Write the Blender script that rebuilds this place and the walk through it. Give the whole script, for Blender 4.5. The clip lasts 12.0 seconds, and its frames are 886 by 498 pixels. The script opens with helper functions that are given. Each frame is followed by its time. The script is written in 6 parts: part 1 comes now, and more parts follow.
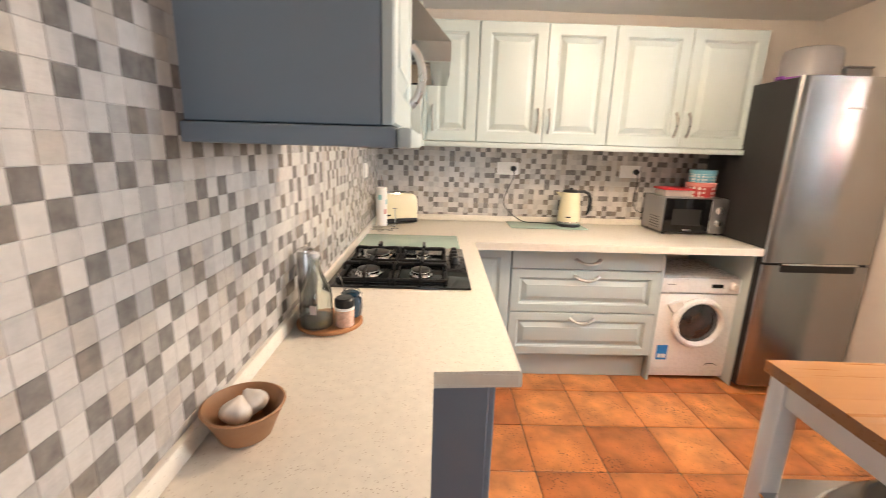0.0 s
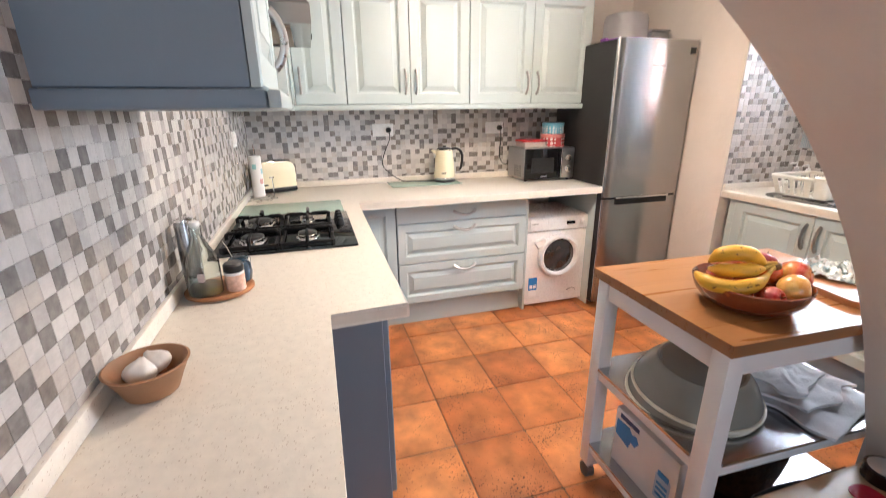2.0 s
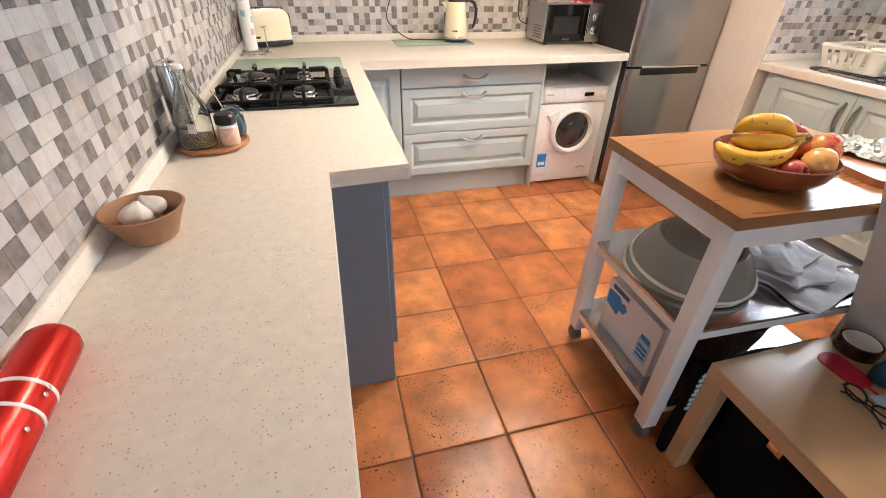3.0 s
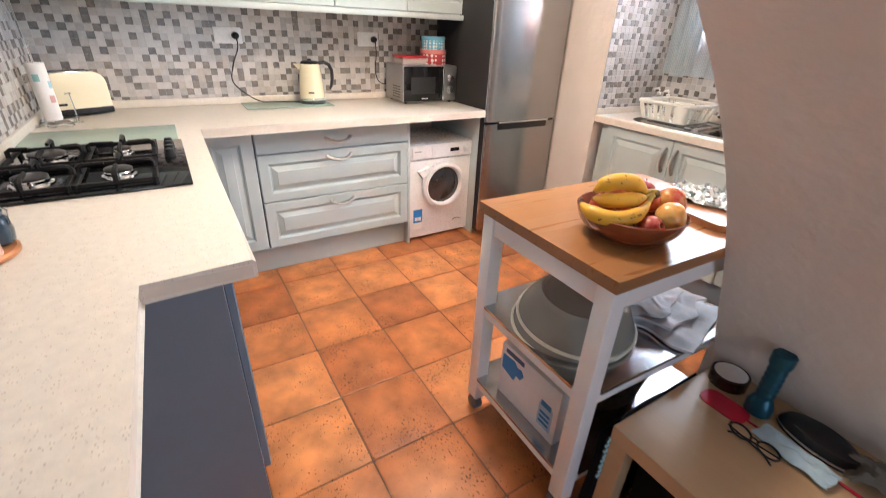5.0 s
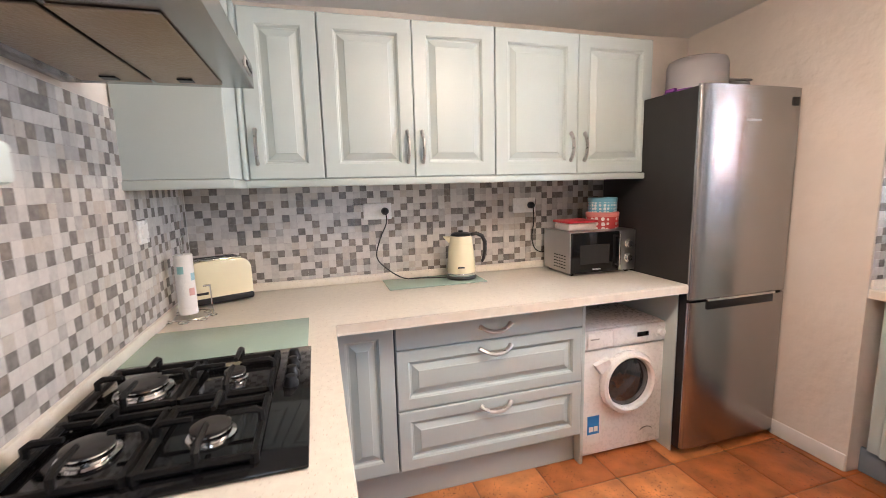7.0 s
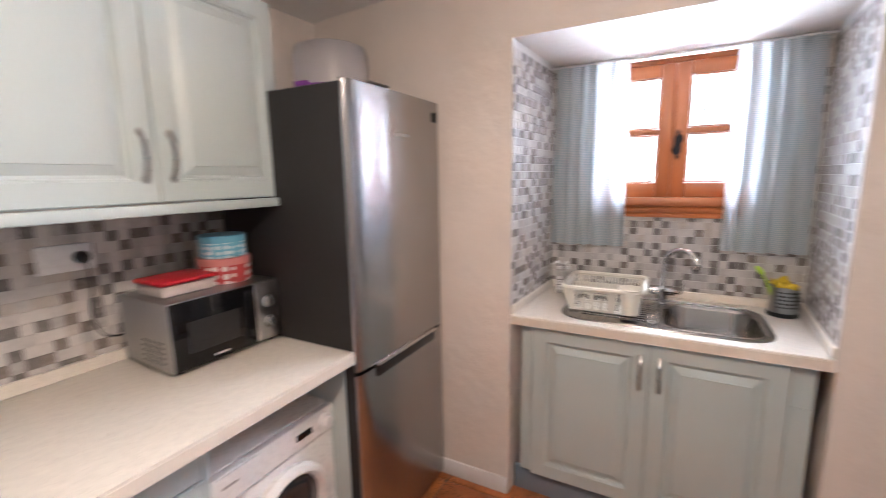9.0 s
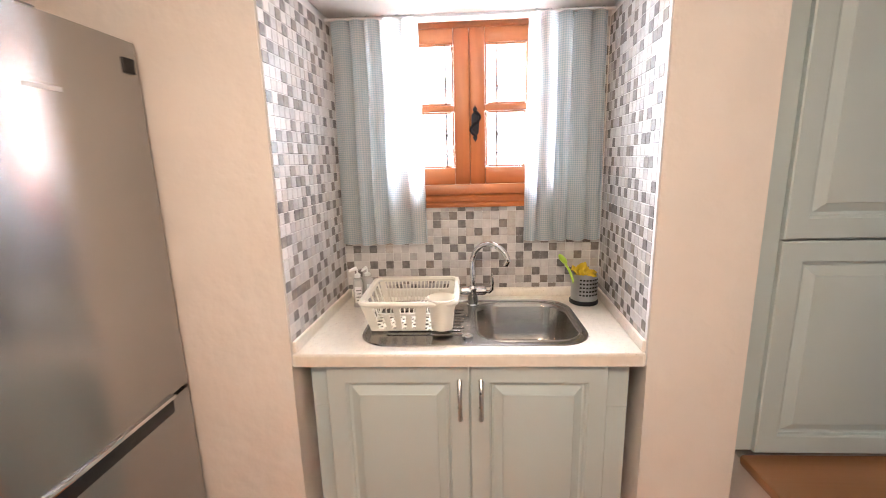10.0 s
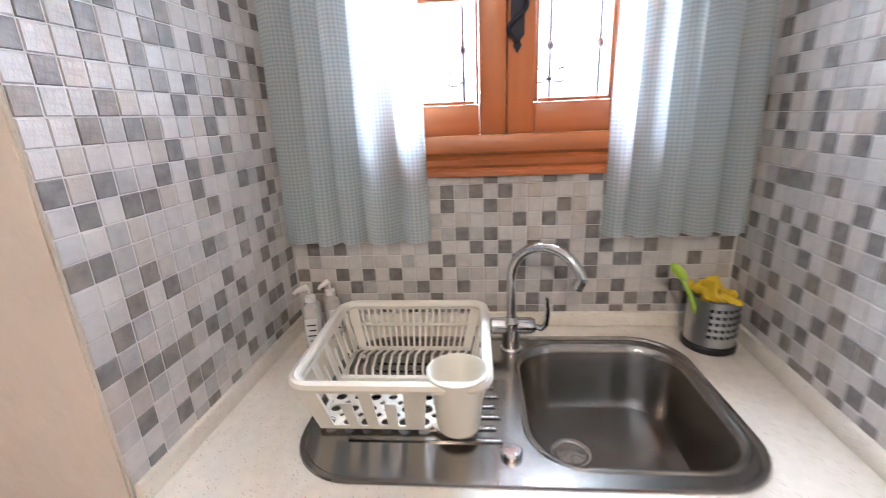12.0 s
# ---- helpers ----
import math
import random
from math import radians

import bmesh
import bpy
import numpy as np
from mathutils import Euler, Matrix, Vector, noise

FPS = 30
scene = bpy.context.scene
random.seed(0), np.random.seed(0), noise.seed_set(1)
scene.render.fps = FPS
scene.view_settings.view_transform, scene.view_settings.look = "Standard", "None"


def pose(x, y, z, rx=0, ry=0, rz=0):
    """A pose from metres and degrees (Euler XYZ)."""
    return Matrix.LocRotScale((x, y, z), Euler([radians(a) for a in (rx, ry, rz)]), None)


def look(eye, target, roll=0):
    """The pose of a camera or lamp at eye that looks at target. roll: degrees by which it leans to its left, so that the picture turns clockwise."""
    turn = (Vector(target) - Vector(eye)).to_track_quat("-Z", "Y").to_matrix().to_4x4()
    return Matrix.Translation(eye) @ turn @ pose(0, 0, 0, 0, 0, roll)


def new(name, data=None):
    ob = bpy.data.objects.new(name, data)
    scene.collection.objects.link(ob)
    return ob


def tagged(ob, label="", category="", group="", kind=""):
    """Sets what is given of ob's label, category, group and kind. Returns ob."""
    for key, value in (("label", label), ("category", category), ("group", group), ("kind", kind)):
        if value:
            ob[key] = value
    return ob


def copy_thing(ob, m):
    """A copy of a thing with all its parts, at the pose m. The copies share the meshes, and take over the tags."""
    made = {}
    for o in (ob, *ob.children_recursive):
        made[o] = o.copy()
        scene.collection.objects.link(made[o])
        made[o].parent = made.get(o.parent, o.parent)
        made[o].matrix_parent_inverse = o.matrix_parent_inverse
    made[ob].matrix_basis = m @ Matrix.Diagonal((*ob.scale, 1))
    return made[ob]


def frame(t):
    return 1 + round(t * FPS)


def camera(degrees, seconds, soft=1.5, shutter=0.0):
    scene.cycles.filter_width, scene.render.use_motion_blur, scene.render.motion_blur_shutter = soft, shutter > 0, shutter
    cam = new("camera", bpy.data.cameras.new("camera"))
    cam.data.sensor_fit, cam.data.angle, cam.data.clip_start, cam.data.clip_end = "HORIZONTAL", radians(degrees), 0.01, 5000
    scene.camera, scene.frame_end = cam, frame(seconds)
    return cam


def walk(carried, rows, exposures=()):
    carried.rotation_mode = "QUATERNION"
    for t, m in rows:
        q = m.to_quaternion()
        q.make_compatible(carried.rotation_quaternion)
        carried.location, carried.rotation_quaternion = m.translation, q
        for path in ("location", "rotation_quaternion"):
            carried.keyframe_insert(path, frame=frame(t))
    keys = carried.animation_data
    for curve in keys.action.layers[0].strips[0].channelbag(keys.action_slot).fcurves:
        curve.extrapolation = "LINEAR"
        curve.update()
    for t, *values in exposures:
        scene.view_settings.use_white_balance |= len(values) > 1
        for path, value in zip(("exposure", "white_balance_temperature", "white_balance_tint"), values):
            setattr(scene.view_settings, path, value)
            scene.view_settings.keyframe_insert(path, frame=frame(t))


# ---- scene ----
cam = camera(92.1, 12.0, soft=0.6, shutter=0.35)
ROWS = [
    (0, (0.042, -0.021, 1.436), (0.08, 1.923, 0.967), 1.7),
    (0.5, (0.064, -0.035, 1.45), (0.445, 1.879, 1.013), 1.3),
    (1, (0.057, -0.072, 1.447), (0.603, 1.808, 1.037), 0.8),
    (1.5, (0.048, -0.127, 1.435), (0.625, 1.744, 1.025), -0.1),
    (2, (0.046, -0.168, 1.423), (0.582, 1.658, 0.808), -0.6),
    (2.5, (0.052, -0.16, 1.389), (0.536, 1.554, 0.479), 0.4),
    (3, (0.06, -0.157, 1.365), (0.506, 1.442, 0.249), 1.3),
    (3.5, (0.083, -0.143, 1.36), (0.752, 1.359, 0.221), 3.4),
    (3.7, (0.109, -0.138, 1.353), (0.897, 1.303, 0.211), 3.7),
    (5.3, (0.181, 0.084, 1.38), (1.144, 1.649, 0.59), 1.3),
    (5.5, (0.192, 0.151, 1.373), (1.078, 1.809, 0.691), 0.6),
    (6, (0.217, 0.332, 1.399), (0.878, 2.173, 0.983), -1.3),
    (6.5, (0.208, 0.518, 1.405), (0.771, 2.409, 1.079), -1.5),
    (6.7, (0.211, 0.604, 1.412), (0.764, 2.502, 1.111), -1.5),
    (8.3, (0.534, 1.193, 1.498), (1.421, 2.967, 1.244), -1.1),
    (8.5, (0.622, 1.24, 1.526), (1.74, 2.874, 1.245), -1.0),
    (9, (0.822, 1.373, 1.526), (2.556, 2.313, 1.197), -1.0),
    (9.5, (1.083, 1.388, 1.524), (3.014, 1.749, 1.147), -0.9),
    (10, (1.336, 1.43, 1.516), (3.292, 1.531, 1.109), -1.5),
    (10.5, (1.542, 1.523, 1.516), (3.495, 1.397, 1.101), -1.4),
    (11, (1.758, 1.56, 1.495), (3.678, 1.269, 1.015), -1.3),
    (11.5, (1.971, 1.485, 1.462), (3.885, 1.31, 0.907), -0.9),
    (12, (2.137, 1.475, 1.458), (4.04, 1.637, 0.866), -2.4),
]
EXPOSURES = [(0, -0.08, 6720, 10), (0.5, -0.06, 6120, 10), (1.5, -0.01, 5820, 10), (2, -0.01, 5820, 10), (2.5, -0.01, 6220, 10), (3, -0.03, 6120, 10), (3.5, -0.01, 5770, 10), (5.5, -0.03, 5820, 10), (6, -0.35, 5950, 9), (6.5, -0.38, 6050, 11), (8.5, -0.32, 5650, 16), (9, -0.54, 5650, 14), (9.5, -0.29, 5850, 13), (10, -0.11, 6200, 12), (10.5, -0.17, 6200, 11), (11, -0.42, 5770, 12), (11.5, -0.53, 5620, 10), (12, -0.50, 5570, 9)]
walk(cam, [(t, look(eye, at, roll)) for t, eye, at, roll in ROWS], EXPOSURES)

# ---- light ----
world = bpy.data.worlds.new("sky")
scene.world = world
world.use_nodes = True
wn = world.node_tree.nodes
sky = wn.new("ShaderNodeTexSky")
sky.sky_type, sky.sun_disc = "NISHITA", False
sky.sun_elevation, sky.sun_rotation = radians(50), radians(60)
world.node_tree.links.new(sky.outputs[0], wn["Background"].inputs[0])
wn["Background"].inputs[1].default_value = 0.12


def lamp(name, kind, m, power, colour, size=0.3, size_y=None):
    data = bpy.data.lights.new(name, kind)
    data.energy, data.color = power, colour
    if kind == "AREA":
        data.size = size
        if size_y:
            data.shape, data.size_y = "RECTANGLE", size_y
    elif kind == "SUN":
        data.angle = radians(0.5)
    else:
        data.shadow_soft_size = size
    ob = new(name, data)
    ob.matrix_world = m
    return ob


lamp("sun", "SUN", look((5.2, 2.4, 10), (3.2, 1.4, 1.0)), 3.0, (1.0, 0.95, 0.86))
lamp("window_daylight", "AREA", look((3.45, 1.40, 1.74), (2.0, 1.40, 1.62)), 265, (0.86, 0.93, 1.0), 0.66, 0.66)
lamp("terrace_daylight", "AREA", look((0.55, -2.86, 1.3), (0.9, 0.4, 1.0)), 28, (0.80, 0.89, 1.0), 0.75, 1.9)
lamp("ceiling_bulb", "POINT", pose(1.10, 1.50, 2.19), 39, (1.0, 0.765, 0.545), 0.06)
lamp("ceiling_shade_glow", "AREA", pose(1.10, 1.50, 2.262), 24, (1.0, 0.765, 0.545), 0.22, 0.22)


# ---- materials ----
def ramp_of(nt, stops, constant=False):
    r = nt.nodes.new("ShaderNodeValToRGB")
    e = r.color_ramp.elements
    while len(e) < len(stops):
        e.new(0.5)
    for el, (p, c) in zip(e, stops):
        el.position, el.color = p, (*c, 1)
    if constant:
        r.color_ramp.interpolation = "CONSTANT"
    return r


def mat(name, col, rough=0.5, metal=0.0, var=0.12, scale=6.0, bump=0.05, bscale=60.0, coat=0.0, stretch=(1, 1, 1), rvar=0.1, shift=0.0, island=False):
    """Paint, metal, wood or cloth: two scales of tone, uneven gloss and a fine relief."""
    m = bpy.data.materials.new(name)
    m.use_nodes = True
    nt = m.node_tree
    b, L = nt.nodes["Principled BSDF"], nt.links.new
    tc, mp = nt.nodes.new("ShaderNodeTexCoord"), nt.nodes.new("ShaderNodeMapping")
    L(tc.outputs["Object"], mp.inputs[0])
    mp.inputs["Scale"].default_value = stretch
    big, fine = nt.nodes.new("ShaderNodeTexNoise"), nt.nodes.new("ShaderNodeTexNoise")
    for n, s, d in ((big, scale, 5), (fine, bscale, 3)):
        n.inputs["Scale"].default_value, n.inputs["Detail"].default_value = s, d
        L(mp.outputs[0], n.inputs["Vector"])
    if shift:
        info = nt.nodes.new("ShaderNodeObjectInfo")
        big.noise_dimensions = "4D"
        mul = nt.nodes.new("ShaderNodeMath")
        mul.operation, mul.inputs[1].default_value = "MULTIPLY", shift
        L(info.outputs["Random"], mul.inputs[0])
        L(mul.outputs[0], big.inputs["W"])
    lo, hi = [tuple(max(0, c * k) for c in col) for k in (1 - var, 1 + var)]
    r = ramp_of(nt, [(0.3, lo), (0.7, hi)])
    L(big.outputs[0], r.inputs[0])
    L(r.outputs[0], b.inputs["Base Color"])
    rr = nt.nodes.new("ShaderNodeMapRange")
    rr.inputs[3].default_value, rr.inputs[4].default_value = max(0.02, rough - rvar), min(1, rough + rvar)
    L(fine.outputs[0], rr.inputs[0])
    L(rr.outputs[0], b.inputs["Roughness"])
    bp = nt.nodes.new("ShaderNodeBump")
    bp.inputs["Strength"].default_value, bp.inputs["Distance"].default_value = bump, 0.01
    L(fine.outputs[0], bp.inputs["Height"])
    L(bp.outputs[0], b.inputs["Normal"])
    b.inputs["Metallic"].default_value, b.inputs["Coat Weight"].default_value = metal, coat
    return m


def mosaic_mat(name, col, rough=0.2, mottle=0.8, bump=0.12):
    """One tone of the small stoneware squares, clouded like slate."""
    m = mat(name, col, rough, bump=bump, bscale=110, rvar=0.08)
    nt = m.node_tree
    L = nt.links.new
    n = nt.nodes.new("ShaderNodeTexNoise")
    n.inputs["Scale"].default_value, n.inputs["Detail"].default_value = 48, 7
    L(nt.nodes["Texture Coordinate"].outputs["Object"], n.inputs["Vector"])
    pos = nt.nodes.new("ShaderNodeNewGeometry")
    L(pos.outputs["Position"], n.inputs["Vector"])
    lo = tuple(c * mottle for c in col)
    hi = tuple(min(1, c * (2 - mottle) ** 0.6) for c in col)
    r = ramp_of(nt, [(0.32, lo), (0.66, hi)])
    L(n.outputs[0], r.inputs[0])
    L(r.outputs[0], nt.nodes["Principled BSDF"].inputs["Base Color"])
    return m


def clear_mat(name, col, rough=0.0, ior=1.45):
    m = bpy.data.materials.new(name)
    m.use_nodes = True
    b = m.node_tree.nodes["Principled BSDF"]
    b.inputs["Base Color"].default_value, b.inputs["Roughness"].default_value = (*col, 1), rough
    b.inputs["Transmission Weight"].default_value, b.inputs["IOR"].default_value = 1.0, ior
    return m


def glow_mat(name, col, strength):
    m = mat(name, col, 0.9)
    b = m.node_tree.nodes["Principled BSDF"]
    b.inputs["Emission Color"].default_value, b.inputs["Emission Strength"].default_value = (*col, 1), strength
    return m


M_PLASTER = mat("white_plaster", (0.72, 0.655, 0.595), 0.85, var=0.06, scale=2.5, bump=0.48, bscale=18)
M_CEIL = mat("ceiling_plaster", (0.80, 0.785, 0.76), 0.9, var=0.05, scale=2.0, bump=0.5, bscale=7)
M_GROUT = mat("pale_grout", (0.60, 0.575, 0.55), 0.9, var=0.1, bump=0.2)
M_FGROUT = mat("floor_grout", (0.16, 0.10, 0.065), 0.9, var=0.25, bump=0.3, bscale=150)
TONES = [
    mosaic_mat("mosaic_white", (0.581, 0.550, 0.524), 0.18, 0.93),
    mosaic_mat("mosaic_pale_grey", (0.506, 0.480, 0.462), 0.20, 0.90),
    mosaic_mat("mosaic_beige", (0.493, 0.444, 0.400), 0.20, 0.90),
    mosaic_mat("mosaic_soft_grey", (0.418, 0.396, 0.378), 0.22, 0.88),
    mosaic_mat("mosaic_slate", (0.198, 0.180, 0.169), 0.24, 0.72),
    mosaic_mat("mosaic_brown_slate", (0.233, 0.201, 0.176), 0.24, 0.74),
]
M_CAB = mat("sage_paint", (0.47, 0.535, 0.53), 0.38, var=0.03, scale=3, bump=0.03, bscale=120, rvar=0.06)
M_CARC = mat("blue_grey_panel", (0.19, 0.235, 0.285), 0.5, var=0.03, scale=4, bump=0.03, bscale=150)
M_TOP = mat("cream_laminate", (0.80, 0.742, 0.655), 0.33, var=0.05, scale=45, bump=0.04, bscale=130, rvar=0.07)
sn = M_TOP.node_tree
vo = sn.nodes.new("ShaderNodeTexVoronoi")
vo.inputs["Scale"].default_value = 165
sn.links.new(sn.nodes["Mapping"].outputs[0], vo.inputs["Vector"])
vr = ramp_of(sn, [(0.16, (0.42, 0.30, 0.21)), (0.26, (1, 1, 1))])
sn.links.new(vo.outputs["Distance"], vr.inputs[0])
vm = sn.nodes.new("ShaderNodeMix")
vm.data_type, vm.blend_type = "RGBA", "MULTIPLY"
msk = sn.nodes.new("ShaderNodeTexNoise")
msk.inputs["Scale"].default_value, msk.inputs["Detail"].default_value = 75, 2
sn.links.new(sn.nodes["Mapping"].outputs[0], msk.inputs["Vector"])
mkr = ramp_of(sn, [(0.47, (0, 0, 0)), (0.58, (0.62, 0.62, 0.62))])
sn.links.new(msk.outputs[0], mkr.inputs[0])
sn.links.new(mkr.outputs[0], vm.inputs[0])
sn.links.new(sn.nodes["Principled BSDF"].inputs["Base Color"].links[0].from_socket, vm.inputs[6])
sn.links.new(vr.outputs[0], vm.inputs[7])
sn.links.new(vm.outputs[2], sn.nodes["Principled BSDF"].inputs["Base Color"])
M_EDGE = mat("cream_edge", (0.74, 0.67, 0.575), 0.36, var=0.05, scale=30, bump=0.03, bscale=120)
M_STEEL = mat("brushed_steel", (0.46, 0.46, 0.47), 0.30, 1.0, var=0.06, scale=3, bump=0.04, bscale=90, stretch=(1, 1, 0.02), rvar=0.05)
M_FRIDGE = mat("brushed_fridge_steel", (0.39, 0.385, 0.385), 0.22, 1.0, var=0.04, scale=3, bump=0.0, bscale=30, stretch=(0.3, 0.3, 1), rvar=0.01)
tg = M_FRIDGE.node_tree.nodes.new("ShaderNodeTangent")
tg.direction_type, tg.axis = "RADIAL", "Z"
M_FRIDGE.node_tree.links.new(tg.outputs[0], M_FRIDGE.node_tree.nodes["Principled BSDF"].inputs["Tangent"])
M_FRIDGE.node_tree.nodes["Principled BSDF"].inputs["Anisotropic"].default_value = 0.66
M_FRIDGE.node_tree.nodes["Principled BSDF"].inputs["Anisotropic Rotation"].default_value = 0.25
M_CHROME = mat("chrome", (0.72, 0.72, 0.72), 0.12, 1.0, var=0.03, bump=0.0, rvar=0.03)
M_NICKEL = mat("satin_nickel", (0.45, 0.44, 0.43), 0.30, 1.0, var=0.05, bump=0.02)
M_GREYSIDE = mat("graphite_enamel", (0.022, 0.020, 0.020), 0.40, 0.0, var=0.06, bump=0.05, bscale=160)
M_WHITE = mat("white_enamel", (0.82, 0.81, 0.80), 0.28, var=0.02, bump=0.01, rvar=0.05)
M_WPAINT = mat("white_paint", (0.78, 0.765, 0.745), 0.42, var=0.04, bump=0.05, bscale=40)
M_BLACK = mat("black_plastic", (0.012, 0.012, 0.013), 0.35, var=0.2, bump=0.03)
M_BGLASS = mat("black_glass", (0.006, 0.006, 0.007), 0.06, var=0.1, bump=0.0, rvar=0.03)
M_IRON = mat("cast_iron", (0.010, 0.0095, 0.0095), 0.5, 0.3, var=0.2, bump=0.25, bscale=200)
for m_, lev in ((M_GREYSIDE, 0.3), (M_BLACK, 0.35), (M_BGLASS, 0.4), (M_IRON, 0.3)):
    m_.node_tree.nodes["Principled BSDF"].inputs["Specular IOR Level"].default_value = lev
M_DARK = mat("matt_black_fabric", (0.004, 0.004, 0.005), 0.85, var=0.3, bump=0.2, bscale=200)
M_DARK.node_tree.nodes["Principled BSDF"].inputs["Specular IOR Level"].default_value = 0.12
M_WHEEL = mat("grey_rubber", (0.10, 0.10, 0.10), 0.5, var=0.1)
M_PINE = mat("varnished_pine", (0.38, 0.118, 0.034), 0.34, var=0.42, scale=9, bump=0.06, bscale=70, stretch=(1, 1, 0.12))
M_PINEH = mat("varnished_pine_rail", (0.38, 0.118, 0.034), 0.34, var=0.42, scale=9, bump=0.06, bscale=70, stretch=(1, 0.12, 1))
M_OAK = mat("oiled_beech", (0.30, 0.138, 0.049), 0.30, var=0.18, scale=6, bump=0.04, bscale=60, stretch=(0.05, 1, 1), shift=20)
M_LANDING = mat("brown_landing_wood", (0.25, 0.118, 0.050), 0.32, var=0.18, scale=6, bump=0.05, bscale=60, stretch=(1, 0.05, 1))
M_BIRCH = mat("birch_veneer", (0.47, 0.315, 0.175), 0.42, var=0.10, scale=8, bump=0.03, bscale=80, stretch=(1, 0.12, 1))
M_GLASS = clear_mat("clear_glass", (0.97, 0.99, 0.98))
M_CREAM = mat("cream_enamel", (0.80, 0.72, 0.50), 0.25, var=0.03, bump=0.0, rvar=0.04, coat=0.4)

mt = mat("terracotta", (0.50, 0.178, 0.055), 0.34, var=0.42, scale=8, bump=0.16, bscale=22, rvar=0.12, shift=60)
nt = mt.node_tree
# burnt spots and the paler, worn middle of each tile
pit = nt.nodes.new("ShaderNodeTexNoise")
pit.inputs["Scale"].default_value, pit.inputs["Detail"].default_value = 105, 3
pr = ramp_of(nt, [(0.315, (0.035, 0.022, 0.016)), (0.345, (1, 1, 1))])
# the pits come in swarms
swarm = nt.nodes.new("ShaderNodeTexNoise")
swarm.inputs["Scale"].default_value, swarm.inputs["Detail"].default_value = 4.5, 2
pos_ = nt.nodes.new("ShaderNodeNewGeometry")
nt.links.new(pos_.outputs["Position"], swarm.inputs["Vector"])
nt.links.new(pos_.outputs["Position"], pit.inputs["Vector"])
sw_ = nt.nodes.new("ShaderNodeMath")
sw_.operation, sw_.inputs[1].default_value = "MULTIPLY_ADD", -0.42
nt.links.new(swarm.outputs[0], sw_.inputs[0])
off_ = nt.nodes.new("ShaderNodeMath")
off_.operation, off_.inputs[1].default_value = "ADD", 0.215
nt.links.new(pit.outputs[0], off_.inputs[0])
nt.links.new(off_.outputs[0], sw_.inputs[2])
nt.links.new(sw_.outputs[0], pr.inputs[0])
mx = nt.nodes.new("ShaderNodeMix")
mx.data_type, mx.blend_type = "RGBA", "MULTIPLY"
mx.inputs[0].default_value = 0.92
old = nt.nodes["Principled BSDF"].inputs["Base Color"].links[0].from_socket
nt.links.new(old, mx.inputs[6])
nt.links.new(pr.outputs[0], mx.inputs[7])
nt.links.new(mx.outputs[2], nt.nodes["Principled BSDF"].inputs["Base Color"])
# fired rim: darker towards the edges of each tile
sx_ = nt.nodes.new("ShaderNodeSeparateXYZ")
nt.links.new(nt.nodes["Texture Coordinate"].outputs["Object"], sx_.inputs[0])
ab = []
for k in (0, 1):
    a_ = nt.nodes.new("ShaderNodeMath")
    a_.operation = "ABSOLUTE"
    nt.links.new(sx_.outputs[k], a_.inputs[0])
    ab.append(a_)
mxm = nt.nodes.new("ShaderNodeMath")
mxm.operation, mxm.inputs[2].default_value = "SMOOTH_MAX", 0.06
nt.links.new(ab[0].outputs[0], mxm.inputs[0])
nt.links.new(ab[1].outputs[0], mxm.inputs[1])
wob = nt.nodes.new("ShaderNodeMath")
wob.operation, wob.inputs[1].default_value = "MULTIPLY_ADD", 0.09
nt.links.new(nt.nodes["Noise Texture"].outputs[0], wob.inputs[0])
nt.links.new(mxm.outputs[0], wob.inputs[2])
er = ramp_of(nt, [(0.11, (1.10, 1.16, 1.22)), (0.225, (0.72, 0.62, 0.55))])
nt.links.new(wob.outputs[0], er.inputs[0])
me_ = nt.nodes.new("ShaderNodeMix")
me_.data_type, me_.blend_type = "RGBA", "MULTIPLY"
me_.inputs[0].default_value = 0.55
nt.links.new(mx.outputs[2], me_.inputs[6])
nt.links.new(er.outputs[0], me_.inputs[7])
# each tile fired a little lighter or darker
oi_ = nt.nodes.new("ShaderNodeObjectInfo")
tr_ = ramp_of(nt, [(0, (0.70, 0.60, 0.55)), (0.5, (1.0, 0.98, 0.95)), (1, (1.16, 1.26, 1.35))])
nt.links.new(oi_.outputs["Random"], tr_.inputs[0])
mz_ = nt.nodes.new("ShaderNodeMix")
mz_.data_type, mz_.blend_type = "RGBA", "MULTIPLY"
mz_.inputs[0].default_value = 1.0
nt.links.new(me_.outputs[2], mz_.inputs[6])
nt.links.new(tr_.outputs[0], mz_.inputs[7])
nt.links.new(mz_.outputs[2], nt.nodes["Principled BSDF"].inputs["Base Color"])
M_TERRA = mt


# ---- builders ----
def box(bm, lo, hi, bevel=0.0, seg=2):
    r = bmesh.ops.create_cube(bm, size=1)
    vs = r["verts"]
    bmesh.ops.scale(bm, verts=vs, vec=[b - a for a, b in zip(lo, hi)])
    bmesh.ops.translate(bm, verts=vs, vec=[(a + b) / 2 for a, b in zip(lo, hi)])
    if bevel:
        es = list({e for v in vs for e in v.link_edges})
        bmesh.ops.bevel(bm, geom=es, offset=bevel, segments=seg, affect="EDGES", profile=0.5)
    return bm


def loft(bm, rings, cap0=True, cap1=True, close=True):
    vs = [[bm.verts.new(p) for p in ring] for ring in rings]
    n = len(vs[0])
    for a, b in zip(vs, vs[1:]):
        for i in range(n if close else n - 1):
            j = (i + 1) % n
            bm.faces.new((a[i], a[j], b[j], b[i]))
    if cap0:
        bm.faces.new(vs[0][::-1])
    if cap1:
        bm.faces.new(vs[-1])
    return vs


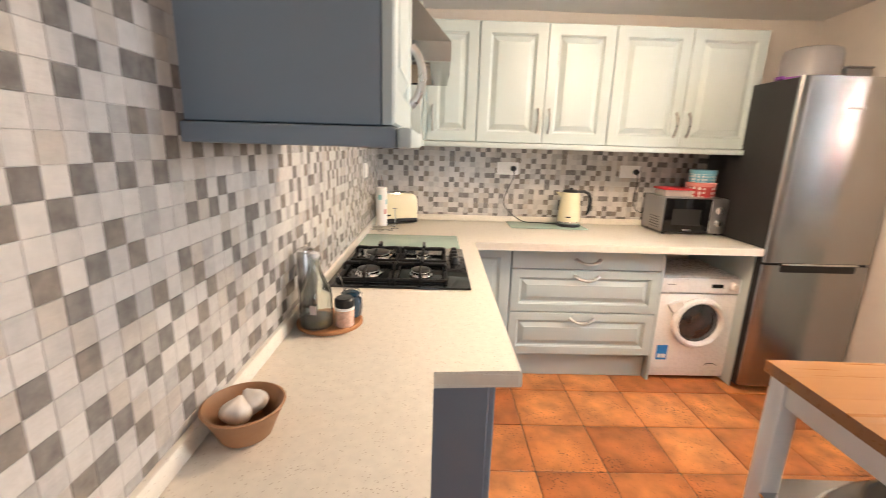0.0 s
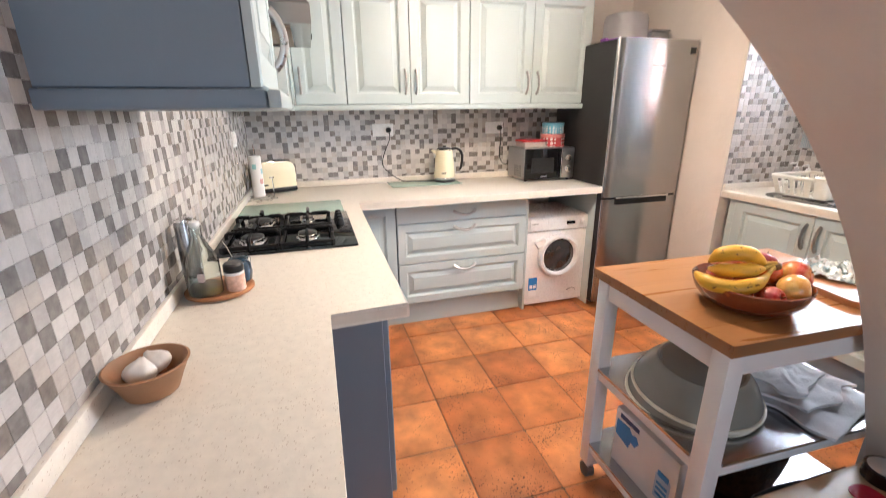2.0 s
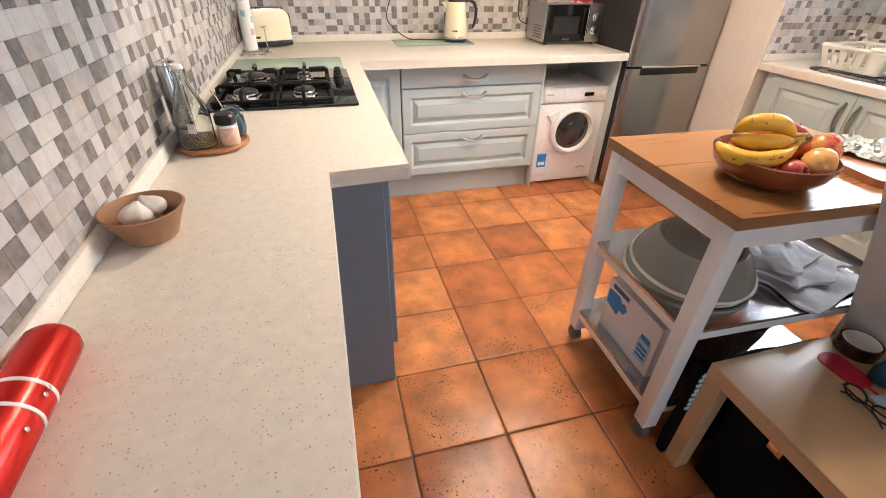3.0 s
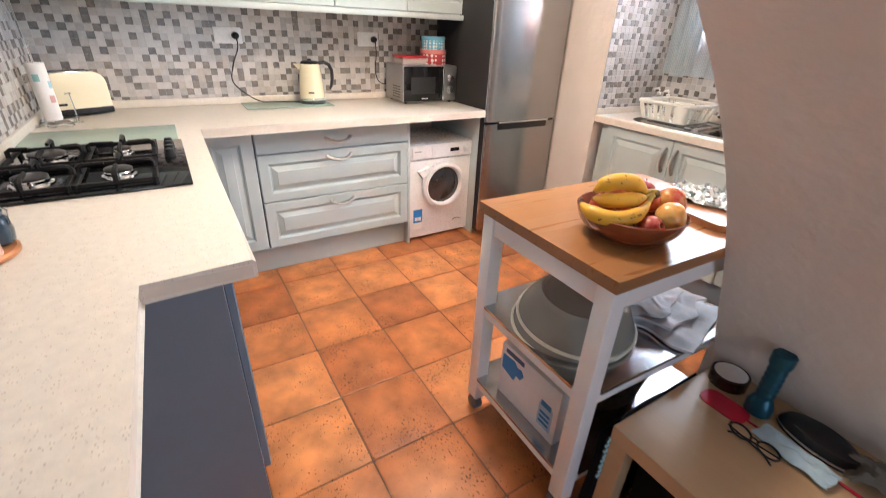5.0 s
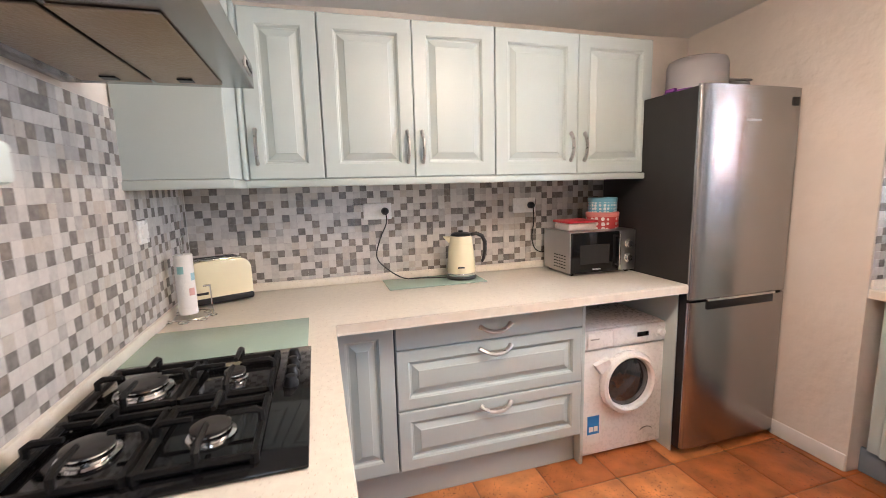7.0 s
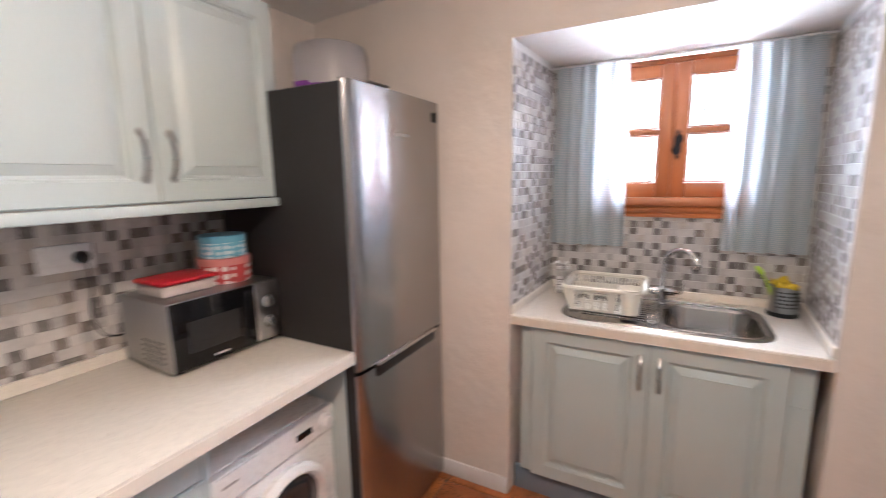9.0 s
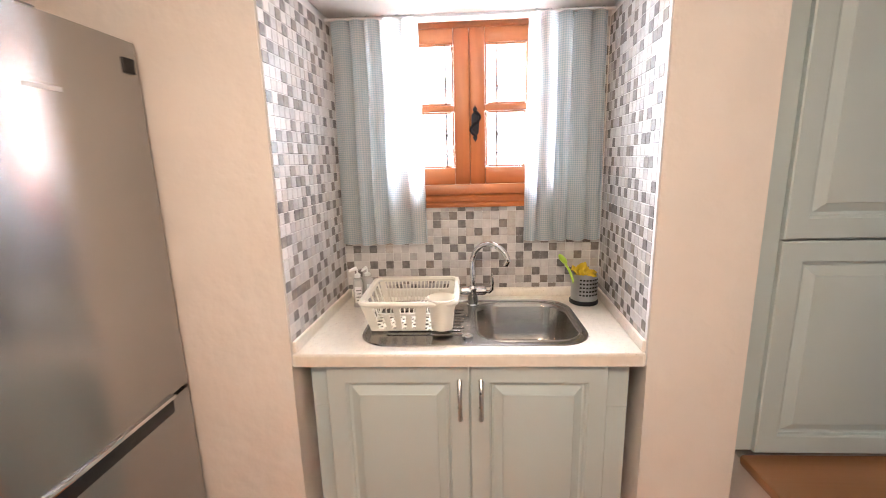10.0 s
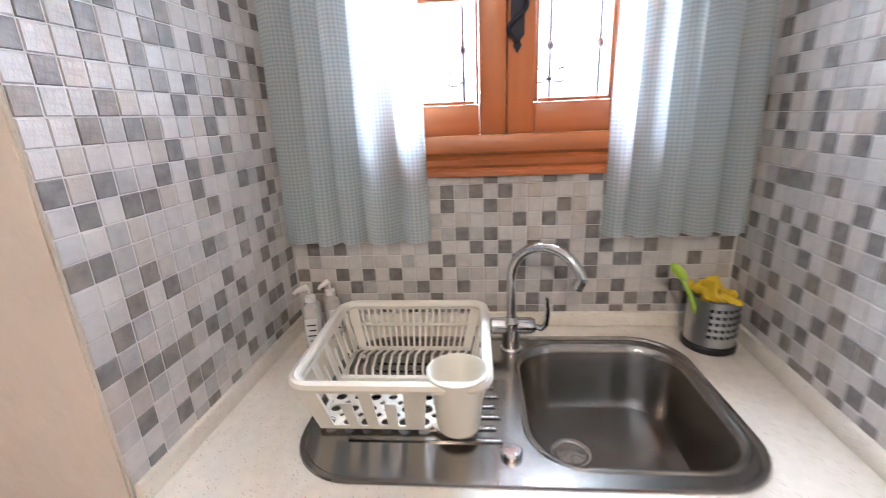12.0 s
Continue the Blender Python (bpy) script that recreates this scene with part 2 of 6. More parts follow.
def lathe(bm, profile, seg=28, at=(0, 0, 0), cap0=True, cap1=True, sx=1.0, sy=1.0):
    loft(bm, [[(at[0] + sx * r * math.cos(2 * math.pi * i / seg), at[1] + sy * r * math.sin(2 * math.pi * i / seg), at[2] + z) for i in range(seg)] for r, z in profile], cap0, cap1)
    return bm


def tube(bm, pts, r, seg=8, closed=False, flat=1.0):
    pts = [Vector(p) for p in pts]
    rings, up = [], None
    for i, p in enumerate(pts):
        a = pts[i - 1] if (i or closed) else p
        b = pts[(i + 1) % len(pts)] if (i < len(pts) - 1 or closed) else p
        d = (b - a).normalized()
        if up is None:
            up = Vector((0, 0, 1)) if abs(d.z) < 0.9 else Vector((1, 0, 0))
        s = d.cross(up).normalized()
        up = s.cross(d).normalized()
        rr = r[i] if isinstance(r, (list, tuple)) else r
        rings.append([p + rr * (math.cos(t) * s + flat * math.sin(t) * up) for t in (2 * math.pi * k / seg for k in range(seg))])
    if closed:
        rings.append(rings[0])
        vs = loft(bm, rings, False, False)
        bmesh.ops.remove_doubles(bm, verts=bm.verts, dist=1e-6)
        return bm
    loft(bm, rings)
    return bm


def prism(bm, poly, h, axis="z", at=0.0):
    """A slab: an outline in two coordinates, pushed h along the third."""
    def p(a, b, c):
        return (a, b, c) if axis == "z" else (a, c, b) if axis == "y" else (c, a, b)
    loft(bm, [[p(a, b, at) for a, b in poly], [p(a, b, at + h) for a, b in poly]])
    return bm


def rrect(w, d, r, seg=5, cx=0.0, cy=0.0):
    out = []
    for sx, sy, a0 in ((1, 1, 0), (-1, 1, 90), (-1, -1, 180), (1, -1, 270)):
        for k in range(seg + 1):
            a = radians(a0 + 90 * k / seg)
            out.append((cx + sx * (w / 2 - r) + r * math.cos(a), cy + sy * (d / 2 - r) + r * math.sin(a)))
    return out


def mesh_of(name, bm, material, smooth=True, crease=35):
    bmesh.ops.recalc_face_normals(bm, faces=bm.faces)
    me = bpy.data.meshes.new(name)
    bm.to_mesh(me)
    bm.free()
    me.materials.append(material)
    if smooth:
        me.polygons.foreach_set("use_smooth", [True] * len(me.polygons))
        me.set_sharp_from_angle(angle=radians(crease))
    return me


def part(name, bm, material, parent, label="", at=None, crease=35):
    ob = new(name, mesh_of(name, bm, material, True, crease))
    ob.parent = parent
    if at is not None:
        ob.matrix_basis = at
    return tagged(ob, label)


def thing(name, m, label, category, group="", kind=""):
    ob = new(name)
    ob.empty_display_size = 0.1
    ob.matrix_basis = m
    return tagged(ob, label, category, group, kind)


def solid(name, bm, material, label="", category="", kind="structure", at=None, smooth=True):
    ob = new(name, mesh_of(name, bm, material, smooth))
    if at is not None:
        ob.matrix_basis = at
    return tagged(ob, label, category, "", kind)


B = bmesh.new

# ---- plan ----
LX, BY, RX, NX = -0.38, 3.07, 2.60, 3.20      # tiled left wall, back wall, right wall, window wall
N0, N1, NZ = 0.865, 2.000, 2.085              # the window niche, at its mouth
NK = -0.054                                   # the niche runs a little askew through the thick wall
B0, B1 = N0 + NK * (NX - RX), N1 + NK * (NX - RX)   # its corners at the window
CZ, YA, TOPZ = 2.32, 0.455, 0.91              # ceiling, kitchen face of the arch, worktop
REAR = -3.0

# ---- structure ----
solid("floor", box(B(), (-0.6, -3.3, -0.12), (3.6, 3.4, -0.006)), M_FGROUT, "terracotta tiled kitchen floor with dark joints", "floor")
solid("wall_left", box(B(), (LX - 0.25, REAR, 0), (LX - 0.006, BY + 0.25, 2.75)), M_PLASTER, "white plastered wall behind the mosaic tiles", "wall")
solid("wall_back", box(B(), (LX - 0.004, BY + 0.006, 0), (3.6, BY + 0.25, 2.75)), M_PLASTER, "white plastered kitchen wall with a mosaic splashback", "wall")
b = B()
prism(b, [(RX, N1), (NX, B1), (NX + 0.3, B1), (NX + 0.3, BY + 0.004), (RX, BY + 0.004)], 2.75, "z", 0)
prism(b, [(RX, N0), (NX, B0), (NX + 0.3, B0), (NX + 0.3, B1), (NX, B1), (RX, N1)], 2.75 - NZ, "z", NZ)
prism(b, [(RX, 0.565), (NX + 0.3, 0.565), (NX + 0.3, B0), (NX, B0), (RX, N0)], 2.75, "z", 0)
W0, W1, WZ0, WZ1 = 1.06, 1.74, 1.40, 2.075
box(b, (NX, B0, 0), (NX + 0.3, B1, WZ0))
box(b, (NX, B0, WZ0), (NX + 0.3, W0, NZ))
box(b, (NX, W1, WZ0), (NX + 0.3, B1, NZ))
solid("wall_right", b, M_PLASTER, "thick white plastered wall with a deep window niche", "wall", smooth=False)

# gently bowed old ceiling
b = B()
nx, ny = 30, 34
grid = []
for j in range(ny + 1):
    row = []
    for i in range(nx + 1):
        x, y = LX - 0.02 + (3.5 - LX) * i / nx, YA - 0.1 + (BY + 0.1 - YA + 0.1) * j / ny
        z = CZ + 0.05 * math.sin(math.pi * (y - YA) / (BY - YA)) + 0.018 * noise.noise((x * 1.4, y * 1.4, 0.3))
        row.append(b.verts.new((x, y, z)))
    grid.append(row)
for j in range(ny):
    for i in range(nx):
        b.faces.new((grid[j][i], grid[j][i + 1], grid[j + 1][i + 1], grid[j + 1][i]))
ext = bmesh.ops.extrude_face_region(b, geom=b.faces[:])
bmesh.ops.translate(b, verts=[v for v in ext["geom"] if isinstance(v, bmesh.types.BMVert)], vec=(0, 0, 0.3))
solid("ceiling", b, M_CEIL, "uneven white plastered ceiling", "ceiling")

# the thick arch that the walk passes under, springing near the floor on one side
def arch_x(z):
    return -0.4 + 1.95 * math.sqrt(max(0.0, 1 - (z / 1.925) ** 2)) + 0.16 * max(0.0, 0.65 - z)


outline = [(arch_x(z), z) for z in [0.0] + [1.925 * math.sin(radians(3 * k)) for k in range(1, 31)]]
poly = outline + [(LX - 0.02, 1.925), (LX - 0.02, 2.75), (1.80, 2.75), (1.80, 0.0)]
poly = [p for i, p in enumerate(poly) if i == 0 or (Vector(p) - Vector(poly[i - 1])).length > 1e-4]
b = B()
prism(b, poly, 1.55, "y", YA - 1.55)
solid("wall_arch", b, M_PLASTER, "thick whitewashed plaster arch with a rough finish", "wall")
b = B()
box(b, (1.80, REAR, 0), (3.5, YA + 0.03, 0.475))
solid("wall_landing", b, M_PLASTER, "low plastered side of a raised landing", "wall")
solid("landing_floor", box(B(), (1.78, REAR, 0.477), (2.66, YA + 0.055, 0.515), 0.012), M_LANDING, "brown wooden landing board below the cupboard", "floor")
b = B()
box(b, (1.0, REAR - 0.2, 0), (3.5, REAR, 2.75))
box(b, (LX - 0.2, REAR - 0.2, 0), (0.15, REAR, 2.75))
box(b, (0.15, REAR - 0.2, 2.25), (1.25, REAR, 2.75))
solid("wall_rear", b, M_PLASTER, "white plastered wall with a terrace doorway", "wall", smooth=False)
solid("wall_side", box(B(), (2.96, REAR, 0.515), (3.5, 0.56, 2.75)), M_PLASTER, "white plastered wall behind the tall cupboard", "wall")
solid("ceiling_rear", box(B(), (LX - 0.2, REAR - 0.2, 2.75), (3.6, YA, 2.95)), M_CEIL, "white plastered ceiling", "ceiling")
# plain slab that emits its own light, added for the bright outdoors
solid("backdrop", box(B(), (7.0, -6, -1), (7.05, 9, 4.5)), glow_mat("backdrop_glow", (1.0, 0.99, 0.97), 4.0), "plain white glowing backdrop outside the window", "backdrop")
solid("ground", box(B(), (3.5, -40, -0.3), (40, 40, -0.2)), mat("terrace_ground", (0.42, 0.38, 0.32), 0.9), "pale sunlit ground outside", "ground")
solid("skirting", box(B(), (RX - 0.012, N1 + 0.002, 0), (RX - 0.001, 2.36, 0.085), 0.003), M_WPAINT, "white painted skirting board", "skirting")

# ---- fitted units ----
def panel_door(w, h, t=0.02, m=0.065, slab=False):
    """A routed door, its front at y = 0 and facing -y, from x = 0 and z = 0."""
    b = B()
    steps = [(0.0, t), (0.0, 0.004), (0.004, 0.0)]
    if not slab:
        steps += [(m, 0.0), (m + 0.003, 0.003), (m + 0.006, 0.0045), (m + 0.010, 0.0135), (m + 0.018, 0.0150), (m + 0.044, 0.0030), (m + 0.046, 0.0005), (m + 0.049, 0.0)]
    rings = [[(i, y, i), (w - i, y, i), (w - i, y, h - i), (i, y, h - i)] for i, y in steps]
    loft(b, rings)
    return b


def bow_handle(length=0.13, out=0.03, r=0.0055, droop=0.0):
    b = B()
    pts = [(droop * math.sin(math.pi * k / 14) ** 0.8, -out * math.sin(math.pi * k / 14) ** 0.6, -length / 2 + length * k / 14) for k in range(15)]
    tube(b, pts, [r * (1.25 if k in (0, 14) else 1) for k in range(15)], 10, flat=1.5)
    return b


def cabinet(name, m, w, d, z0, z1, fronts, label, group="", body=M_CARC, handle_z=None):
    """fronts: (x0, x1, z0, z1, kind, handle x, handle z, handle lies flat)."""
    c = thing(name, m, label, "cabinet", group)
    part("body", box(B(), (0, 0.022, z0), (w, d, z1), 0.0015, 1), body, c)
    for x0, x1, a0, a1, kind, hx, hz, flat in fronts:
        door = part("drawer_front" if flat else "door", panel_door(x1 - x0 - 0.003, a1 - a0 - 0.003, m=0.062 if not flat else 0.05, slab=kind == "slab"), M_CAB, c, at=pose(x0 + 0.0015, 0, a0 + 0.0015), crease=12)
        if hx is not None:
            part("handle", bow_handle(0.150 if flat else 0.135, 0.030, 0.0074, 0.024 if flat else 0.0), M_NICKEL, door, "curved satin nickel handle", at=pose(hx - x0, 0, hz - a0, 0, 90 if flat else 0, 0))
    return c


WB, WT = 1.466, 2.155
cabinet("wall_cabinet", pose(-0.03, 2.70, 0), 0.306, 0.36, WB, WT, [(0, 0.306, WB, WT, "door", 0.035, 1.60, False)], "pale sage wall cabinet with one routed door", "back wall cabinets", M_CAB)
cabinet("wall_cabinet", pose(0.278, 2.70, 0), 0.806, 0.36, WB, WT, [(0, 0.405, WB, WT, "door", 0.37, 1.60, False), (0.405, 0.806, WB, WT, "door", 0.44, 1.60, False)], "pale sage double wall cabinet with routed doors", "back wall cabinets", M_CAB)
cabinet("wall_cabinet", pose(1.086, 2.70, 0), 0.909, 0.36, WB, WT, [(0, 0.455, WB, WT, "door", 0.415, 1.60, False), (0.455, 0.909, WB, WT, "door", 0.495, 1.60, False)], "pale sage double wall cabinet beside the fridge", "back wall cabinets", M_CAB)
c = thing("corner_wall_cabinet", pose(0, 0, 0), "pale sage blind corner wall cabinet", "cabinet", "back wall cabinets")
part("body", box(B(), (LX, 2.392, WB), (-0.052, BY, WT), 0.002, 1), M_CAB, c)
part("filler_post", box(B(), (-0.050, 2.66, WB), (-0.031, 2.74, WT), 0.006), M_CAB, c)
c = tagged(solid("cabinet_light_rail", box(B(), (-0.065, 2.678, 1.432), (1.994, 2.712, WB - 0.002), 0.006), M_CAB, "pale sage moulded rail under the wall cabinets", "trim", "structure"))
solid("corner_light_rail", box(B(), (LX + 0.002, 2.380, 1.432), (-0.040, 2.410, WB - 0.002), 0.006), M_CAB, "pale sage moulded rail under the corner cabinet", "trim")
solid("corner_light_rail_side", box(B(), (-0.066, 2.412, 1.432), (-0.040, 2.676, WB - 0.002), 0.006), M_CAB, "pale sage moulded rail under the corner cabinet", "trim")

# single cabinet on the tiled wall, its door turned to the room
c = cabinet("wall_cabinet", pose(-0.030, 0.715, 0, 0, 0, 90), 0.445, 0.35, WB, WT, [(0, 0.445, WB, WT, "door", 0.405, 1.60, False)], "blue-grey wall cabinet with a large bow handle", "tiled wall cabinets")
solid("single_cabinet_rail", box(B(), (LX + 0.002, 0.700, 1.430), (-0.026, 1.165, WB - 0.002), 0.006), M_CARC, "blue-grey moulded rail under the single cabinet", "trim")

solid("single_cabinet_front_rail", box(B(), (-0.024, 0.700, 1.430), (0.000, 1.165, WB - 0.002), 0.006), M_CAB, "pale sage moulded rail under the cabinet door", "trim")

# base units along the back wall
b0, b1 = 0.172, 0.862
cabinet("base_cabinet", pose(0.205, 2.445, 0), 0.30, 0.60, b0, b1, [(0.03, 0.298, b0, b1, "door", None, 0, False)], "grey-green corner base cabinet with a narrow routed door", "back base cabinets")
cabinet("drawer_unit", pose(0.508, 2.445, 0), 0.912, 0.60, b0, b1, [(0, 0.912, 0.733, b1, "slab", 0.456, 0.797, True), (0, 0.912, 0.457, 0.730, "drawer", 0.456, 0.694, True), (0, 0.912, b0, 0.454, "drawer", 0.456, 0.418, True)], "grey-green unit of three wide routed drawers", "back base cabinets")
solid("plinth", box(B(), (0.235, 2.505, 0), (1.42, 2.523, b0 - 0.003), 0.002), M_CAB, "grey plinth board under the base units", "plinth")
solid("unit_side_panel", box(B(), (1.424, 2.455, 0), (1.442, 3.05, 0.862), 0.002), M_CAB, "grey-green panel between drawers and washing machine", "panel")
solid("end_panel", box(B(), (1.938, 2.40, 0), (1.944, 3.05, 0.862), 0.002), M_CAB, "grey-green end panel beside the washing machine", "panel")

# base units under the hob, doors to the room
c = thing("base_cabinet", pose(0, 0, 0), "blue-grey base cabinet with a plain end panel", "cabinet", "tiled wall base cabinets")
part("body", box(B(), (LX + 0.01, 0.985, b0), (0.185, 2.43, b1), 0.002, 1), M_CARC, c)
part("end_board", box(B(), (LX + 0.01, 0.955, 0.0), (0.190, 0.982, b1), 0.002, 1), M_CARC, c)
for k in range(3):
    y0 = 0.987 + 0.475 * k
    part("door", panel_door(0.472, b1 - b0), M_CARC, c, at=pose(0.212, y0, b0, 0, 0, 90))
part("plinth_board", box(B(), (0.13, 0.985, 0), (0.148, 2.50, b0 - 0.003), 0.002, 1), M_CARC, c)

# worktops
b = B()
prism(b, [(LX + 0.004, -0.95), (0.040, -0.95), (0.040, 0.910), (0.262, 0.910), (0.262, 2.350), (1.962, 2.350), (1.962, BY - 0.004), (LX + 0.004, BY - 0.004)], 0.044, "z", TOPZ - 0.044)
bmesh.ops.bevel(b, geom=[e for e in b.edges if abs(e.verts[0].co.z - e.verts[1].co.z) < 1e-5], offset=0.007, segments=3, affect="EDGES", profile=0.5)
wt = solid("worktop", b, M_TOP, "cream speckled laminate worktop round the kitchen corner", "worktop", "object")
for lo, hi in (((0.0395, -0.94, 0), (0.0412, 0.902, 0)), ((0.050, 0.9088, 0), (0.254, 0.9105, 0)), ((0.2615, 0.920, 0), (0.2632, 2.340, 0)), ((0.272, 2.3488, 0), (1.952, 2.3505, 0))):
    part("edge_strip", box(B(), (lo[0], lo[1], TOPZ - 0.036), (hi[0], hi[1], TOPZ - 0.008), 0.0004, 1), M_EDGE, wt, "cream laminate edge strip")
b = B()
box(b, (LX + 0.002, -0.95, TOPZ + 0.001), (LX + 0.018, BY - 0.022, TOPZ + 0.042), 0.003)
solid("upstand", b, M_TOP, "cream laminate upstand along the tiled wall", "trim")
solid("upstand_back", box(B(), (LX + 0.020, BY - 0.020, TOPZ + 0.001), (1.94, BY - 0.003, TOPZ + 0.042), 0.003), M_TOP, "cream laminate upstand along the back wall", "trim")
solid("support_panel", box(B(), (LX + 0.02, -0.93, 0), (-0.10, -0.90, 0.864)), M_CARC, "blue-grey panel carrying the worktop end", "panel")

# sink unit in the niche
S0, S1 = 0.90, 1.955
sc = cabinet("sink_cabinet", pose(2.622, S1, 0, 0, 0, -90), S1 - S0, 0.55, 0.13, 0.70, [(0.055, 0.535, 0.13, 0.862, "door", 0.50, 0.735, False), (0.535, 0.985, 0.13, 0.862, "door", 0.57, 0.735, False)], "grey-green sink cabinet with two routed doors", "", M_CAB)
part("face_frame", box(B(), (0, 0.022, 0.7005), (S1 - S0, 0.045, 0.8615), 0.001, 1), M_CAB, sc)
solid("sink_plinth", box(B(), (2.665, N0 + 0.01, 0), (2.68, N1 - 0.01, 0.125), 0.002), M_CARC, "grey plinth board under the sink cabinet", "plinth")

# tall cupboard on the landing
tall = cabinet("tall_cupboard", pose(2.640, 0.563, 0.517, 0, 0, -90), 0.86, 0.30, 0.01, 1.78, [(0.088, 0.60, 0.012, 0.735, "door", None, 0, False), (0.088, 0.60, 0.738, 1.76, "door", None, 0, False)], "tall grey-green cupboard with routed doors", "", M_CAB)

# ---- fridge ----
f = thing("fridge_freezer", pose(1.945, 2.335, 0), "tall brushed steel fridge freezer with dark sides", "fridge")
fw, fz, fs = 0.635, 1.853, 0.822
part("body", box(B(), (0.003, 0.022, 0.03), (fw - 0.003, 0.69, fz - 0.006), 0.006), M_GREYSIDE, f, "dark grey enamelled body")
for nm, z0, z1 in (("fridge_door", fs + 0.012, fz), ("freezer_door", 0.045, fs - 0.002)):
    b = B()
    sec = [(0, 0.020), (0, 0.014), (0.005, 0.006), (0.016, 0.001)] + [(fw * k / 8, -0.006 * math.sin(math.pi * k / 8)) for k in range(1, 8)] + [(fw - 0.016, 0.001), (fw - 0.005, 0.006), (fw, 0.014), (fw, 0.020)]
    prism(b, sec, z1 - z0, "z", z0)
    d = part(nm, b, M_FRIDGE, f, "brushed steel door")
    if nm == "fridge_door":
        part("badge", box(B(), (fw - 0.070, -0.006, fz - 0.085), (fw - 0.030, 0.004, fz - 0.045), 0.001, 1), M_BLACK, d, "small dark square badge")
        part("print_bar", box(B(), (fw / 2 - 0.045, -0.0085, fz - 0.165), (fw / 2 + 0.045, -0.004, fz - 0.155)), M_NICKEL, d, "small grey printed bar")
        part("recess_grip", box(B(), (0.098, -0.014, fs + 0.001), (fw - 0.09, 0.03, fs + 0.013), 0.003), M_CHROME, d, "steel grip edge")
part("handle_recess", box(B(), (0.10, -0.011, fs - 0.042), (fw - 0.10, 0.02, fs + 0.001), 0.004), M_BLACK, f, "black handle recess")
for x in (0.05, fw - 0.09):
    part("foot", lathe(B(), [(0.018, 0), (0.018, 0.035)], 14, (x + 0.02, 0.10, 0)), M_BLACK, f)

# ---- washing machine ----
w = thing("washing_machine", pose(1.447, 2.475, 0), "compact white front-loading washing machine", "washing machine")
ww, wh = 0.505, 0.695
part("body", box(B(), (0, 0.02, 0.015), (ww, 0.47, wh), 0.012), M_WHITE, w)
part("control_panel", box(B(), (0.002, -0.004, wh - 0.105), (ww - 0.002, 0.03, wh - 0.004), 0.012), M_WHITE, w)
part("front_panel", box(B(), (0.003, 0.004, 0.02), (ww - 0.003, 0.03, wh - 0.11), 0.008), M_WHITE, w)
def disc(bm, profile, seg=36, cap0=True, cap1=True):
    """Turned about the y axis: (radius, y) pairs."""
    loft(bm, [[(r * math.cos(2 * math.pi * i / seg), y, r * math.sin(2 * math.pi * i / seg)) for i in range(seg)] for r, y in profile], cap0, cap1)
    return bm


b = disc(B(), [(0.164, 0.0), (0.168, -0.022), (0.159, -0.038), (0.143, -0.044), (0.132, -0.034), (0.128, -0.012)], 48, False, False)
door = part("door", b, M_WHITE, w, "round white porthole door", at=pose(0.262, 0.004, 0.398))
part("porthole_glass", disc(B(), [(0.1275, -0.010), (0.112, -0.016), (0.085, -0.022), (0.045, -0.027), (0.004, -0.029)], 36, False), mat("drum_glass", (0.10, 0.10, 0.105), 0.08, 0.7, var=0.6, scale=11, bump=0.0), door, "dark glass bowl")
part("door_grip", (lambda b: (loft(b, [[(-0.205, 0.0, 0.118), (-0.120, 0.0, 0.150), (-0.110, 0.0, 0.120), (-0.165, 0.0, 0.060)], [(-0.200, -0.020, 0.114), (-0.124, -0.030, 0.144), (-0.116, -0.030, 0.118), (-0.164, -0.026, 0.066)]]), b)[1])(B()), M_WHITE, door, "white door grip lug")
part("seal_ring", disc(B(), [(0.1325, -0.033), (0.1345, -0.014), (0.1265, -0.008)], 36, False, False), M_GREYSIDE, door, "grey rubber seal")
part("drawer", box(B(), (0.02, -0.008, wh - 0.098), (0.17, 0.0, wh - 0.012), 0.006), M_WHITE, w, "white detergent drawer")
part("display", box(B(), (0.315, -0.007, wh - 0.066), (0.385, -0.002, wh - 0.042), 0.002), M_BGLASS, w, "small black display")
part("dial", disc(B(), [(0.030, 0), (0.030, -0.008), (0.022, -0.010), (0.020, -0.026), (0.016, -0.028)], 24), M_WHITE, w, "white programme dial", at=pose(0.452, -0.004, wh - 0.052))
part("energy_label", box(B(), (0.035, 0.0025, 0.135), (0.105, 0.0038, 0.235)), mat("blue_print", (0.02, 0.20, 0.55), 0.5), w, "blue printed energy sticker")
for q in range(2):
    part("label_print", box(B(), (0.045 + 0.028 * q, 0.0012, 0.150), (0.068 + 0.028 * q, 0.0026, 0.176)), M_WHITE, w, "white printed square")
part("brand_bar", box(B(), (0.035, -0.0095, wh - 0.050), (0.085, -0.0078, wh - 0.043)), M_NICKEL, w, "small grey printed bar")
part("label_lower", box(B(), (0.035, 0.0020, 0.085), (0.105, 0.0036, 0.134)), M_WPAINT, w, "grey printed sticker")
part("filter_flap", tube(B(), [(0.40 + 0.04 * math.cos(a), 0.003, 0.09 + 0.025 * math.sin(a)) for a in [radians(20 + 14 * k) for k in range(11)]], 0.002, 6), M_GREYSIDE, w)
for x in (0.05, ww - 0.05):
    part("foot", lathe(B(), [(0.02, 0), (0.02, 0.02)], 12, (x, 0.07, 0)), M_BLACK, w)

